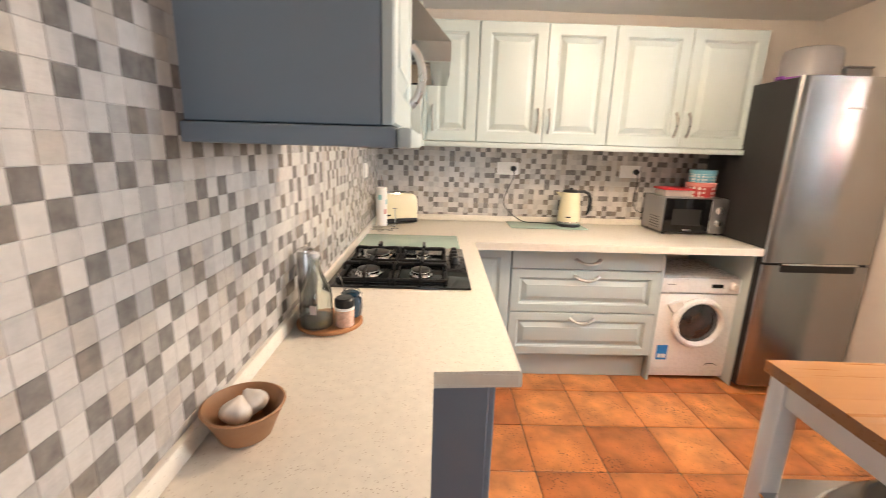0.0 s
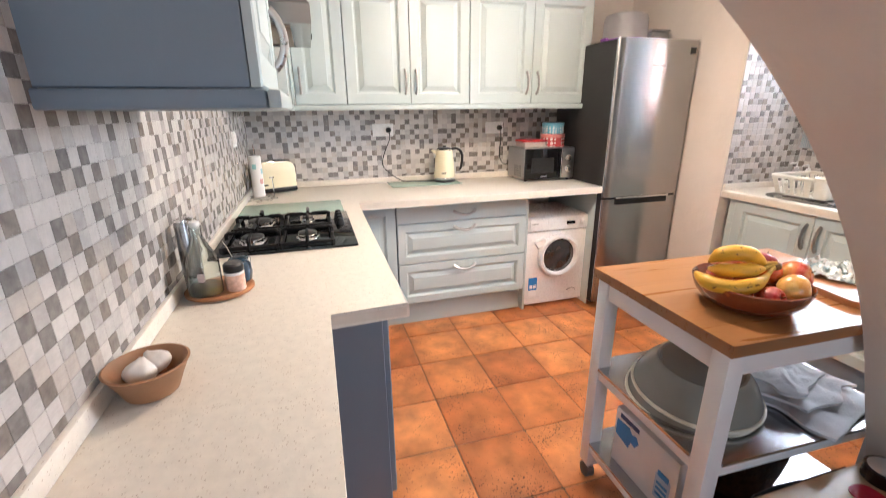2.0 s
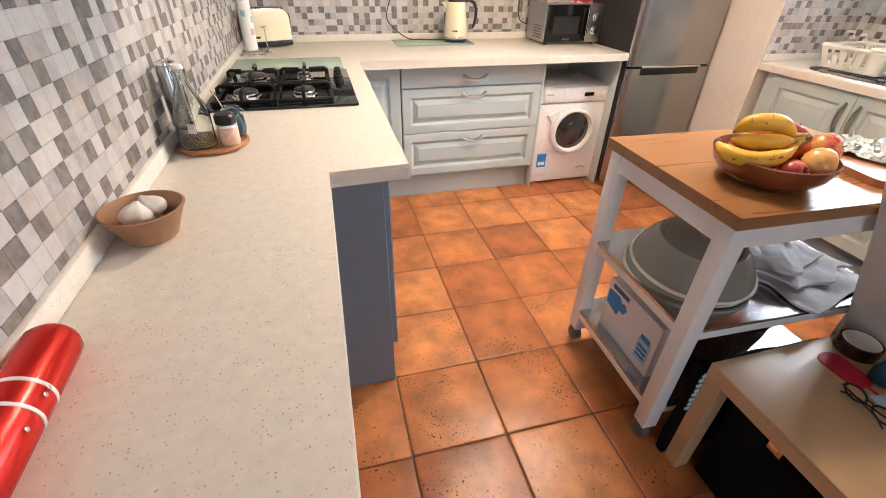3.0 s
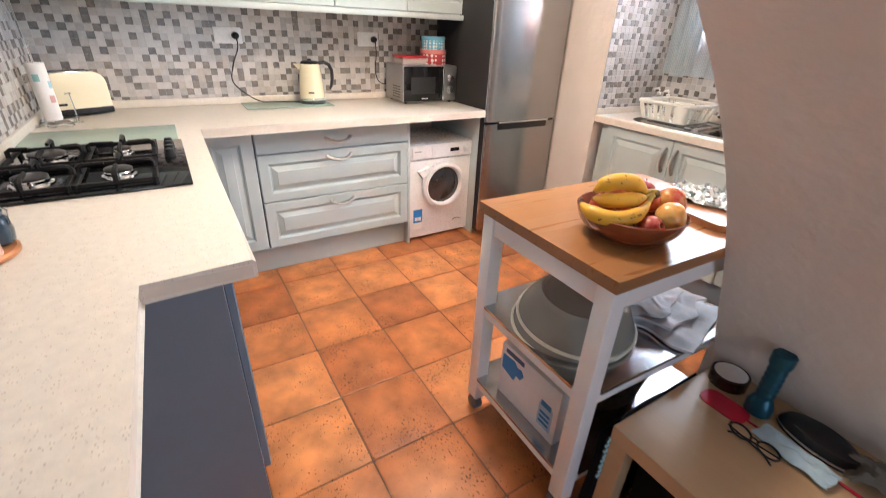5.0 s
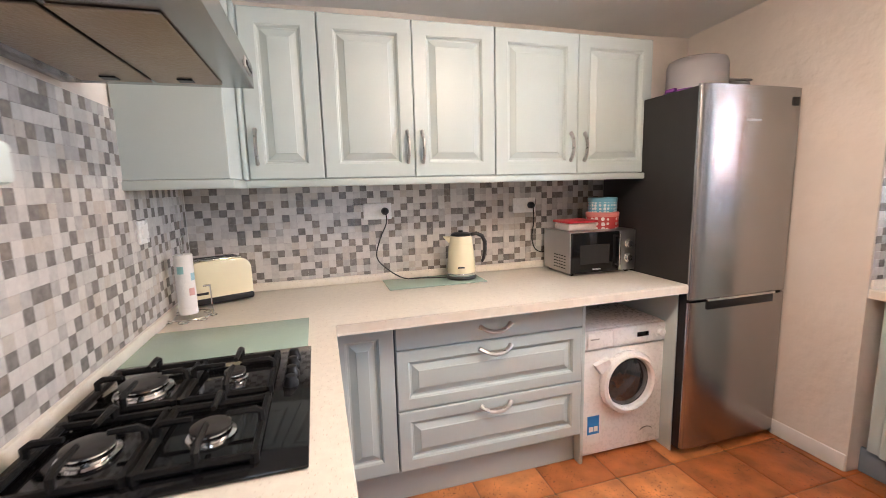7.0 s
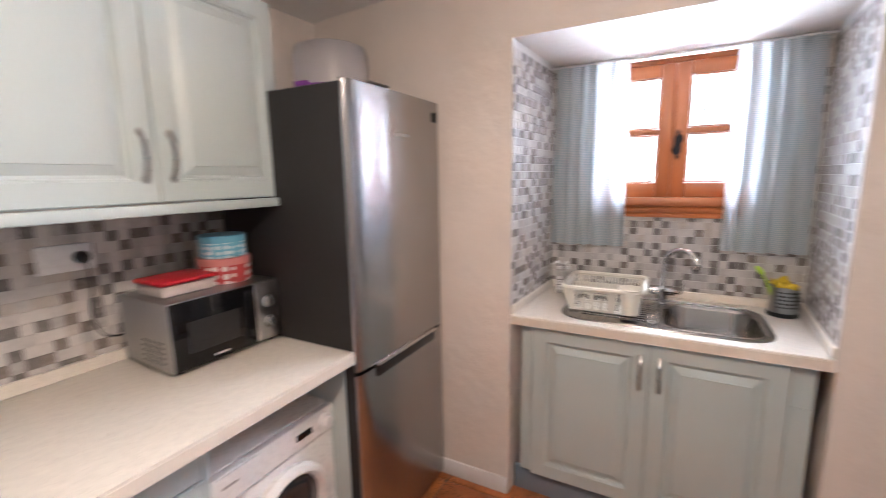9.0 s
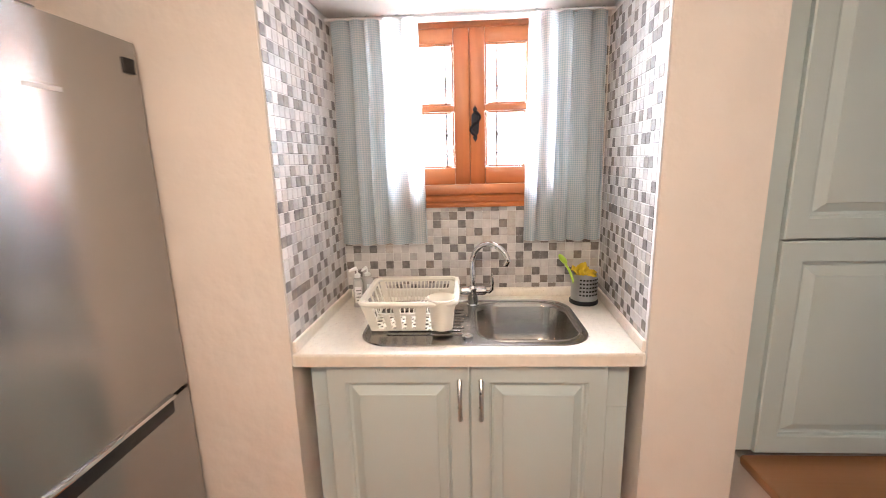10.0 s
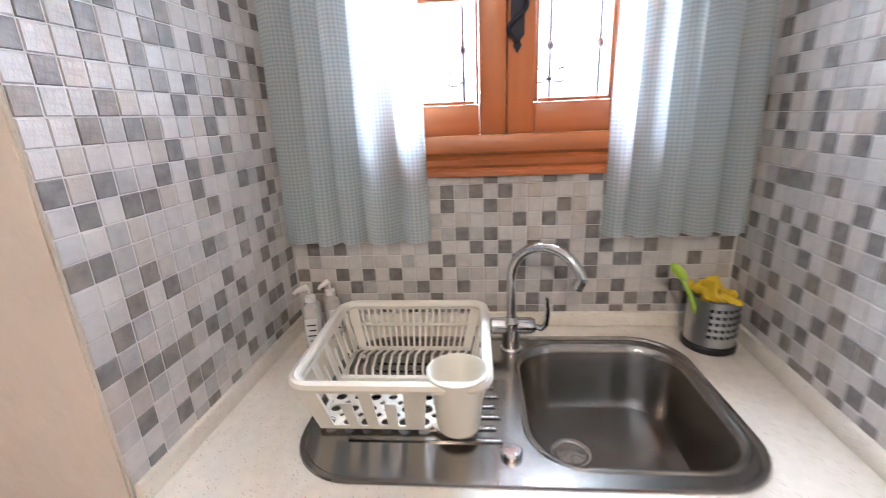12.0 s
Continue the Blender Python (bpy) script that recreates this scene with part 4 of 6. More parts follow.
def garlic(m):
    c = thing("garlic_bulb", m, "white papery garlic bulb in the wooden bowl", "garlic", "garlic in the bowl")
    b = B()
    seg = 40
    prof = [(0.006, 0.000), (0.014, 0.0015), (0.021, 0.005), (0.0262, 0.011), (0.0282, 0.018), (0.0272, 0.025), (0.023, 0.032), (0.0165, 0.038), (0.0105, 0.0425), (0.0065, 0.046), (0.004, 0.049)]
    loft(b, [[(r * (1 + 0.035 * math.cos(7 * 2 * math.pi * i / seg)) * math.cos(2 * math.pi * i / seg), r * (1 + 0.035 * math.cos(7 * 2 * math.pi * i / seg)) * math.sin(2 * math.pi * i / seg), z) for i in range(seg)] for r, z in prof])
    part("bulb", b, mat("garlic_skin", (0.72, 0.66, 0.60), 0.6, var=0.12, scale=30, bump=0.1), c)
    part("root", lathe(B(), [(0.007, -0.003), (0.008, 0.002)], 12), M_CORK, c)
    return c


g0 = garlic(pose(-0.311, 0.655, TOPZ + 0.030, 28, 10, 150))
copy_thing(g0, pose(-0.282, 0.690, TOPZ + 0.031, -35, 12, 80))

M_RED = mat("red_anodised", (0.62, 0.02, 0.012), 0.22, 0.55, var=0.05, bump=0.01, rvar=0.04)
c = thing("red_flask", pose(-0.322, 0.362, TOPZ + 0.0345, 90, 0, 3), "metallic red flask with white rings, lying down", "flask")
part("barrel", lathe(B(), [(0.016, 0.0), (0.027, 0.004), (0.0325, 0.014), (0.033, 0.028), (0.033, 0.29), (0.029, 0.30)], 36), M_RED, c)
for z in (0.098, 0.132):
    part("ring", lathe(B(), [(0.0325, z), (0.0340, z + 0.001), (0.0340, z + 0.005), (0.0325, z + 0.006)], 36), M_WHITE, c)
for z, a in ((0.115, 20), (0.16, 20), (0.105, 20)):
    part("stud", lathe(B(), [(0.003, 0), (0.003, 0.003), (0.001, 0.004)], 8), M_CHROME, c, at=pose(0.0332 * math.cos(radians(a)), 0.0332 * math.sin(radians(a)), z, 0, 90, a))

# ---- trolley ----
tw, td = 0.775, 0.552
c = thing("kitchen_trolley", pose(0.938, 0.478, 0, 0, 0, -1.6), "white wooden kitchen trolley with an oiled beech top", "trolley")
top = new("tabletop")
top.parent = c
for k in range(6):
    y0 = td * k / 6
    part("stave", box(B(), (0, y0 + 0.0001, 0.862), (tw, y0 + td / 6 - 0.0001, 0.895), 0.0002, 1), M_OAK, top)
LG = 0.052
M_SHELF = mat("shelf_steel", (0.50, 0.50, 0.51), 0.20, 1.0, var=0.05, scale=4, bump=0.0, stretch=(0.1, 1, 1), rvar=0.02)
for x in (0.012, tw - 0.012 - LG):
    for y in (0.012, td - 0.012 - LG):
        lg = part("leg", box(B(), (x, y, 0.075), (x + LG, y + LG, 0.861), 0.003), M_WPAINT, c)
        cx, cy = x + LG / 2, y + LG / 2
        part("castor_fork", box(B(), (cx - 0.014, cy - 0.012, 0.045), (cx + 0.014, cy + 0.012, 0.0745), 0.003), M_NICKEL, lg)
        part("castor_wheel", (lambda q: (bmesh.ops.rotate(q, verts=q.verts, matrix=Matrix.Rotation(radians(90), 3, "Y")), bmesh.ops.translate(q, verts=q.verts, vec=(cx, cy + 0.006, 0.030)), q)[2])(lathe(B(), [(0.024, -0.018), (0.030, -0.014), (0.030, 0.014), (0.024, 0.018)], 22)), M_WHEEL, lg, "grey rubber castor")
for y in (0.018, td - 0.018 - 0.022):
    part("apron", box(B(), (0.066, y, 0.795), (tw - 0.066, y + 0.022, 0.8605), 0.002), M_WPAINT, c)
for x in (0.018, tw - 0.018 - 0.022):
    part("apron", box(B(), (x, 0.066, 0.795), (x + 0.022, td - 0.066, 0.8605), 0.002), M_WPAINT, c)
for z in (0.500, 0.165):
    for y in (0.016, td - 0.036):
        part("shelf_rail", box(B(), (0.066, y, z - 0.022), (tw - 0.066, y + 0.020, z + 0.014), 0.002), M_WPAINT, c)
    for x in (0.016, tw - 0.036):
        part("shelf_rail", box(B(), (x, 0.066, z - 0.022), (x + 0.020, td - 0.066, z + 0.014), 0.002), M_WPAINT, c)
    b = B()
    e, g = 0.010, 0.0655
    prism(b, [(g, e), (tw - g, e), (tw - g, g), (tw - e, g), (tw - e, td - g), (tw - g, td - g), (tw - g, td - e), (g, td - e), (g, td - g), (e, td - g), (e, g), (g, g)], 0.010, "z", z + 0.0145)
    part("steel_shelf", b, M_SHELF, c, "brushed steel shelf with folded edges")
S1Z, S2Z = 0.5245, 0.1895

M_GREYPL = mat("grey_melamine", (0.27, 0.255, 0.215), 0.22, var=0.08, bump=0.0, rvar=0.03)
M_RIMPL = mat("pale_rim", (0.76, 0.72, 0.60), 0.4)
for k, (x, y, a) in enumerate(((1.150, 0.745, 0), (1.162, 0.738, 40))):
    c = thing("domed_lid", pose(x, y, S1Z + 0.006 + 0.024 * k, 3, -4, a), "large round grey food cover on the steel shelf", "food cover", "stacked food covers")
    part("dome", lathe(B(), [(0.186, 0.0), (0.183, 0.018), (0.160, 0.064), (0.140, 0.088), (0.131, 0.096), (0.128, 0.1035), (0.120, 0.1045), (0.116, 0.100), (0.09, 0.106), (0.05, 0.110), (0.004, 0.111)], 44, cap0=False), M_GREYPL, c)
    part("rim", tube(B(), [(0.188 * math.cos(q), 0.188 * math.sin(q), 0.003) for q in [2 * math.pi * i / 44 for i in range(44)]], 0.0060, 8, True), M_RIMPL, c)
    if k:
        part("knob", lathe(B(), [(0.010, 0.1115), (0.010, 0.118), (0.022, 0.125), (0.018, 0.133), (0.004, 0.134)], 18), M_GREYPL, c)


def cloth(name, m, w, d, amp, base, material, label, category, seed, folds=3.0, thick=0.004):
    b = B()
    n = 34
    vs = []
    for j in range(n + 1):
        for i in range(n + 1):
            u, v = i / n, j / n
            ridge = abs(noise.noise((u * folds + seed, v * folds * 0.6, seed))) + 0.5 * abs(noise.noise((u * folds * 2.3, v * folds * 2.0, seed + 3)))
            edge = min(1, 6 * min(u, 1 - u, v, 1 - v))
            x = (u - 0.5) * w + 0.03 * noise.noise((v * 3, seed, 1))
            y = (v - 0.5) * d + 0.03 * noise.noise((u * 3, seed, 2))
            vs.append(b.verts.new((x, y, base + amp * ridge * (0.35 + 0.65 * edge))))
    for j in range(n):
        for i in range(n):
            q = j * (n + 1) + i
            b.faces.new((vs[q], vs[q + 1], vs[q + n + 2], vs[q + n + 1]))
    ext = bmesh.ops.extrude_face_region(b, geom=b.faces[:])
    bmesh.ops.translate(b, verts=[v for v in ext["geom"] if isinstance(v, bmesh.types.BMVert)], vec=(0, 0, thick))
    return solid(name, b, material, label, category, "object", at=m)


M_TOWEL = mat("grey_cotton", (0.62, 0.61, 0.62), 0.95, var=0.12, scale=9, bump=0.28, bscale=170)
for dz, w, d, x, y, a, sd, label in ((0.001, 0.34, 0.30, 1.500, 0.640, 14, 4.0, "pale grey tea towel spread on the steel shelf"), (0.028, 0.29, 0.23, 1.478, 0.665, 10, 6.5, "folded pale grey tea towel on another towel"), (0.052, 0.22, 0.19, 1.462, 0.700, 16, 9.0, "small folded pale grey towel on the pile")):
    cloth("tea_towel", pose(x, y, S1Z + dz, 0, 0, a), w, d, 0.026, 0.002, M_TOWEL, label, "towel", sd, folds=2.2, thick=0.009)

M_CARD = mat("white_card", (0.72, 0.71, 0.70), 0.6, var=0.05)
M_BLUEPR = mat("blue_card_print", (0.015, 0.19, 0.48), 0.55)
c = thing("carton", pose(1.000, 0.60, S2Z), "white carton with blue printed shapes", "carton")
part("box", box(B(), (0, 0, 0), (0.10, 0.285, 0.225), 0.002), M_CARD, c)
def flat_on_side(pts, x=-0.0015, t=0.002):
    b = B()
    prism(b, pts, t, "x", x)
    return b
part("cow_print", flat_on_side([(0.275, 0.12), (0.21, 0.105), (0.20, 0.135), (0.18, 0.13), (0.165, 0.155), (0.18, 0.175), (0.20, 0.168), (0.215, 0.185), (0.275, 0.18)]), M_BLUEPR, c)
part("word_bar", flat_on_side([(0.262, 0.195), (0.170, 0.195), (0.170, 0.212), (0.262, 0.212)]), mat("navy_print", (0.03, 0.06, 0.16), 0.5), c)
part("jar_print", flat_on_side([(0.08, 0.035), (0.02, 0.035), (0.02, 0.125), (0.032, 0.142), (0.068, 0.142), (0.08, 0.125)], -0.0012), mat("pale_blue_print", (0.35, 0.50, 0.66), 0.5), c)
part("jar_lid_print", flat_on_side([(0.072, 0.122), (0.028, 0.122), (0.028, 0.142), (0.072, 0.142)], -0.0022), M_BLUEPR, c)
for k in range(3):
    part("text_bar", flat_on_side([(0.072, 0.05 + 0.02 * k), (0.028, 0.05 + 0.02 * k), (0.028, 0.06 + 0.02 * k), (0.072, 0.06 + 0.02 * k)], -0.0022), M_BLUEPR, c)
M_WICK = mat("dark_wicker", (0.10, 0.045, 0.02), 0.7, var=0.4, scale=40, bump=0.6, bscale=90)
c = thing("basket", pose(1.36, 0.70, S2Z), "dark brown wicker basket on the lower shelf", "basket")
part("wall", lathe(B(), [(0.13, 0.001), (0.15, 0.10), (0.158, 0.17), (0.150, 0.17), (0.142, 0.10), (0.12, 0.012), (0.004, 0.012)], 30, sx=1.1, sy=0.85), M_WICK, c)
part("rim", tube(B(), [(1.1 * 0.155 * math.cos(q), 0.85 * 0.155 * math.sin(q), 0.173) for q in [2 * math.pi * i / 36 for i in range(36)]], 0.009, 8, True), M_WICK, c)

# fruit bowl
M_TERB = mat("glazed_terracotta", (0.17, 0.038, 0.012), 0.16, var=0.2, scale=14, bump=0.03, coat=0.5)
FBX, FBY, FBZ = 1.180, 0.650, 0.8955
solid("fruit_bowl", lathe(B(), [(0.085, 0.0005), (0.094, 0.003), (0.116, 0.016), (0.134, 0.040), (0.142, 0.062), (0.1435, 0.072), (0.1405, 0.0745), (0.137, 0.071), (0.132, 0.058), (0.112, 0.026), (0.085, 0.012), (0.004, 0.010)], 48), M_TERB, "wide glazed brown earthenware fruit bowl", "bowl", "object", at=pose(FBX, FBY, FBZ))
M_BAN = mat("banana_skin", (0.60, 0.335, 0.022), 0.45, var=0.12, scale=9, bump=0.05, bscale=50)
bn_ = M_BAN.node_tree
spots = bn_.nodes.new("ShaderNodeTexNoise")
spots.inputs["Scale"].default_value, spots.inputs["Detail"].default_value = 60, 2
bn_.links.new(bn_.nodes["Texture Coordinate"].outputs["Object"], spots.inputs["Vector"])
spr = ramp_of(bn_, [(0.295, (0.10, 0.04, 0.02)), (0.345, (1, 1, 1))])
bn_.links.new(spots.outputs[0], spr.inputs[0])
mxb = bn_.nodes.new("ShaderNodeMix")
mxb.data_type, mxb.blend_type = "RGBA", "MULTIPLY"
mxb.inputs[0].default_value = 0.9
bn_.links.new(bn_.nodes["Principled BSDF"].inputs["Base Color"].links[0].from_socket, mxb.inputs[6])
bn_.links.new(spr.outputs[0], mxb.inputs[7])
bn_.links.new(mxb.outputs[2], bn_.nodes["Principled BSDF"].inputs["Base Color"])
M_STALK = mat("banana_stalk", (0.16, 0.09, 0.03), 0.7)


R_, A_ = Vector((0.95, -0.31, 0)), Vector((0.31, 0.95, 0))


def in_bowl(u, v, w):
    """A place in the bowl: along its long look, across it, and up from its rim."""
    return Vector((FBX, FBY, FBZ + 0.072)) + u * R_ + v * A_ + Vector((0, 0, w))


def banana(path, stem, r=0.0205):
    c = thing("banana", Matrix.Translation(path[0]), "ripe yellow banana with brown specks", "banana", "bananas in the bowl")
    q = [p - path[0] for p in path]
    pts, rad = [], []
    for k in range(23):
        t = k / 22
        pts.append((1 - t) ** 3 * q[0] + 3 * t * (1 - t) ** 2 * q[1] + 3 * t * t * (1 - t) * q[2] + t ** 3 * q[3])
        rad.append(r * min(1, 0.36 + 3.4 * t, 0.34 + 2.6 * (1 - t)))
    b = B()
    tube(b, pts, rad, 10)
    part("skin", b, M_BAN, c, crease=50)
    e, s0 = pts[-1], stem - path[0]
    part("stalk", tube(B(), [e, e.lerp(s0, 0.5) + Vector((0, 0, 0.002)), s0], [0.0072, 0.0056, 0.0072], 7), M_STALK2, c, "greenish yellow stalk")
    d = (pts[0] - pts[1]).normalized()
    part("tip", tube(B(), [pts[0], pts[0] + d * 0.007], [0.0070, 0.0045], 6), M_STALK, c, "dark brown tip")
    return c


M_STALK2 = mat("banana_stalk_yellow", (0.40, 0.27, 0.05), 0.6, var=0.3, scale=60)
knot = in_bowl(0.046, -0.016, 0.044)
banana([in_bowl(*p) for p in ((-0.146, 0.012, 0.014), (-0.150, -0.066, -0.002), (-0.066, -0.112, 0.000), (0.012, -0.040, 0.030))], knot)
banana([in_bowl(*p) for p in ((-0.100, 0.030, 0.022), (-0.090, -0.035, 0.034), (-0.040, -0.052, 0.048), (0.010, -0.024, 0.040))], knot + Vector((0, 0, 0.004)), 0.019)
banana([in_bowl(*p) for p in ((-0.104, 0.026, 0.046), (-0.094, -0.010, 0.092), (-0.026, -0.016, 0.092), (0.014, -0.016, 0.052))], knot + Vector((0, 0, 0.008)), 0.0215)
part("crown", lathe(B(), [(0.008, -0.006), (0.012, 0.0), (0.011, 0.010), (0.006, 0.014)], 10), M_STALK, bpy.data.objects["banana"], "dark brown crown", at=Matrix.Translation(knot - bpy.data.objects["banana"].matrix_basis.translation) @ pose(0, 0, 0, 30, 60, 0))


def fruit(name, m, r, col, col2, label, category):
    mt_ = mat(name + "_skin", col, 0.28, var=0.2, scale=18, bump=0.03, coat=0.3)
    nt = mt_.node_tree
    n = nt.nodes.new("ShaderNodeTexNoise")
    n.inputs["Scale"].default_value = 16
    nt.links.new(nt.nodes["Texture Coordinate"].outputs["Object"], n.inputs["Vector"])
    rr_ = ramp_of(nt, [(0.38, col), (0.62, col2)])
    nt.links.new(n.outputs[0], rr_.inputs[0])
    nt.links.new(rr_.outputs[0], nt.nodes["Principled BSDF"].inputs["Base Color"])
    c = thing(name, m, label, category, "fruit in the bowl")
    prof = [(0.10, -0.78), (0.34, -0.90), (0.66, -0.74), (0.92, -0.36), (1.0, 0.06), (0.90, 0.50), (0.64, 0.80), (0.36, 0.90), (0.16, 0.84), (0.04, 0.72)]
    part("flesh", lathe(B(), [(r * a, r * z) for a, z in prof], 28), mt_, c)
    part("stem", tube(B(), [(0, 0, r * 0.72), (0.002, 0.001, r * 0.9), (0.004, 0.002, r * 1.08)], 0.0018, 5), M_STALK, c)
    return c


def at_bowl(u, v, w, rx, ry, rz):
    return Matrix.Translation(in_bowl(u, v, w)) @ pose(0, 0, 0, rx, ry, rz)


fruit("apple", at_bowl(0.108, -0.010, 0.016, 62, 18, 20), 0.042, (0.42, 0.05, 0.025), (0.58, 0.30, 0.07), "red and yellow streaked apple", "apple")
fruit("apple", at_bowl(0.078, 0.075, 0.016, 20, 10, 60), 0.038, (0.20, 0.012, 0.014), (0.33, 0.03, 0.02), "deep red shiny apple", "apple")
fruit("apple", at_bowl(-0.004, -0.088, -0.022, 60, 0, 10), 0.036, (0.30, 0.02, 0.02), (0.46, 0.07, 0.04), "deep red apple low in the bowl", "apple")
fruit("peach", at_bowl(0.058, -0.078, 0.004, 75, 0, 40), 0.039, (0.66, 0.30, 0.07), (0.70, 0.44, 0.13), "yellow blushed peach on top", "peach")
fruit("tomato", at_bowl(0.060, 0.010, 0.014, 10, 10, 0), 0.031, (0.60, 0.09, 0.02), (0.66, 0.14, 0.03), "bright orange-red ripe tomato", "tomato")
fruit("apple", at_bowl(0.005, 0.078, 0.016, 10, 30, 0), 0.037, (0.36, 0.04, 0.03), (0.5, 0.2, 0.05), "red apple behind the bananas", "apple")
fruit("apple", at_bowl(-0.068, -0.060, -0.032, 10, 30, 0), 0.032, (0.40, 0.10, 0.03), (0.5, 0.22, 0.05), "russet apple low in the bowl", "apple")
fruit("apple", at_bowl(-0.055, 0.055, -0.014, 30, 0, 0), 0.036, (0.34, 0.04, 0.02), (0.5, 0.16, 0.05), "red apple under the bananas", "apple")

# board with a covered dish
solid("chopping_board", (lambda b: (prism(b, rrect(0.255, 0.34, 0.03), 0.020, "z", 0.0005), b)[1])(B()), M_CORK, "brown wooden chopping board on the trolley", "chopping board", "object", at=pose(1.570, 0.672, 0.8955, 0, 0, -8))
cloth("foil_parcel", pose(1.600, 0.685, 0.9165, 0, 0, 20), 0.170, 0.19, 0.050, 0.003, mat("crumpled_foil", (0.62, 0.68, 0.69), 0.24, 1.0, var=0.04, bump=0.7, bscale=45), "crumpled silver foil over food on the board", "foil", 13.0, folds=6.5, thick=0.0015)

# ---- side table and what lies on it ----
tb = thing("side_table", pose(1.012, -0.118, 0), "low side table in pale birch veneer", "table")
part("tabletop", box(B(), (0, 0, 0.400), (0.522, 0.550, 0.450), 0.0015, 1), M_BIRCH, tb)
for x in (0.002, 0.470):
    for y in (0.002, 0.498):
        part("leg", box(B(), (x, y, 0), (x + 0.05, y + 0.05, 0.3995), 0.0015, 1), M_BIRCH, tb)
TZ = 0.4505
M_SWAT = mat("red_swatter_plastic", (0.42, 0.008, 0.03), 0.5)
c = thing("fly_swatter", pose(0, 0, TZ), "red plastic fly swatter", "fly swatter")
part("paddle", (lambda b: (prism(b, [(1.350 + u, 0.320 + v) for u, v in rrect(0.075, 0.125, 0.03)], 0.003, "z", 0.001), b)[1])(B()), M_SWAT, c)
part("shaft", tube(B(), [(1.348, 0.258, 0.004), (1.352, 0.12, 0.005), (1.345, -0.03, 0.005), (1.340, -0.10, 0.005)], [0.003, 0.003, 0.004, 0.006], 6), M_SWAT, c)
c = thing("tape_roll", pose(1.455, 0.368, TZ), "brown parcel tape roll lying flat", "tape roll")
part("tape", lathe(B(), [(0.036, 0.0005), (0.052, 0.0005), (0.052, 0.038), (0.036, 0.038)], 36), mat("brown_tape", (0.030, 0.014, 0.010), 0.25), c)
part("label_disc", lathe(B(), [(0.018, 0.0392), (0.045, 0.0392), (0.045, 0.0400), (0.018, 0.0400)], 36), M_CARD, c, "white printed paper disc")
part("core", lathe(B(), [(0.0255, 0.002), (0.0358, 0.002), (0.0358, 0.0388), (0.0255, 0.0388)], 36), M_CARD, c)
c = thing("torch", pose(1.404, 0.262, TZ + 0.002, 0, 4, 10) @ Matrix.Scale(1.15, 4), "blue metal torch leaning on the wall", "torch")
M_TORCH = mat("blue_metal", (0.02, 0.085, 0.125), 0.32, 0.6, bump=0.1)
part("head", lathe(B(), [(0.027, 0.004), (0.029, 0.006), (0.029, 0.03), (0.021, 0.05)], 26), M_TORCH, c)
b = B()
prof = [(0.021, 0.0505)]
for k in range(5):
    prof += [(0.0195, 0.056 + 0.016 * k), (0.0205, 0.060 + 0.016 * k), (0.0205, 0.068 + 0.016 * k), (0.0195, 0.071 + 0.016 * k)]
part("barrel", lathe(b, prof + [(0.0215, 0.145)], 24), M_TORCH, c)
part("tail_cap", lathe(B(), [(0.0235, 0.1455), (0.0245, 0.15), (0.0245, 0.175), (0.020, 0.180)], 24), M_TORCH, c)
c = thing("glasses", pose(1.272, 0.210, TZ, 0, 0, 88), "black-framed glasses lying on the table", "glasses")
for sx in (-1, 1):
    part("rim", tube(B(), [(sx * 0.034 + 0.026 * math.cos(q), 0.0, 0.022 + 0.019 * math.sin(q)) for q in [2 * math.pi * i / 20 for i in range(20)]], 0.0028, 6, True), M_BLACK, c)
    part("temple", tube(B(), [(sx * 0.061, 0, 0.03), (sx * 0.060, 0.010 + 0.004 * sx, 0.028), (-sx * 0.030, 0.014 + 0.004 * sx, 0.020), (-sx * 0.055, 0.016 + 0.004 * sx, 0.006)], 0.0025, 6), M_BLACK, c)
part("bridge", tube(B(), [(-0.010, 0, 0.026), (0, 0, 0.030), (0.010, 0, 0.026)], 0.002, 6), M_BLACK, c)
cloth("face_mask", pose(1.335, 0.140, TZ + 0.006, 0, 0, 84), 0.175, 0.07, 0.014, 0.004, mat("pale_blue_fabric", (0.42, 0.56, 0.64), 0.9, bump=0.2), "folded pale blue paper mask on the table", "mask", 2.0, thick=0.002)
b = B()
loft(b, [[(0.052 * k * math.cos(q), 0.098 * k * math.sin(q) * (1 - 0.15 * math.cos(q)), z) for q in [2 * math.pi * i / 28 for i in range(28)]] for k, z in ((0.96, 0.0005), (1.0, 0.008), (0.96, 0.022), (0.86, 0.036), (0.55, 0.046), (0.1, 0.048))])
c = thing("glasses_case", pose(1.435, 0.125, TZ, 0, 0, -8), "black rounded hard case beside the wall", "case")
part("shell", b, M_BLACK, c)
part("strap", tube(B(), [(0.053 * math.cos(q), 0.1 * math.sin(q), 0.012) for q in [2 * math.pi * i / 28 for i in range(28)]], 0.003, 6, True), M_NICKEL, c)
cloth("cloth_bag", pose(1.440, -0.02, TZ + 0.001, 0, 0, 30), 0.10, 0.19, 0.10, 0.012, mat("olive_canvas", (0.14, 0.125, 0.10), 0.9, bump=0.4, bscale=200), "crumpled dark olive cloth bag by the wall", "bag", 6.0)
c = thing("storage_box", pose(1.072, -0.10, 0), "black box standing under the side table", "box")
part("body", box(B(), (0, 0, 0), (0.385, 0.465, 0.35), 0.01), M_DARK, c)
part("lid", box(B(), (-0.006, -0.006, 0.3505), (0.391, 0.471, 0.38), 0.006), M_DARK, c)
part("catch", box(B(), (-0.014, 0.30, 0.33), (-0.0065, 0.34, 0.36), 0.002), M_CHROME, c)
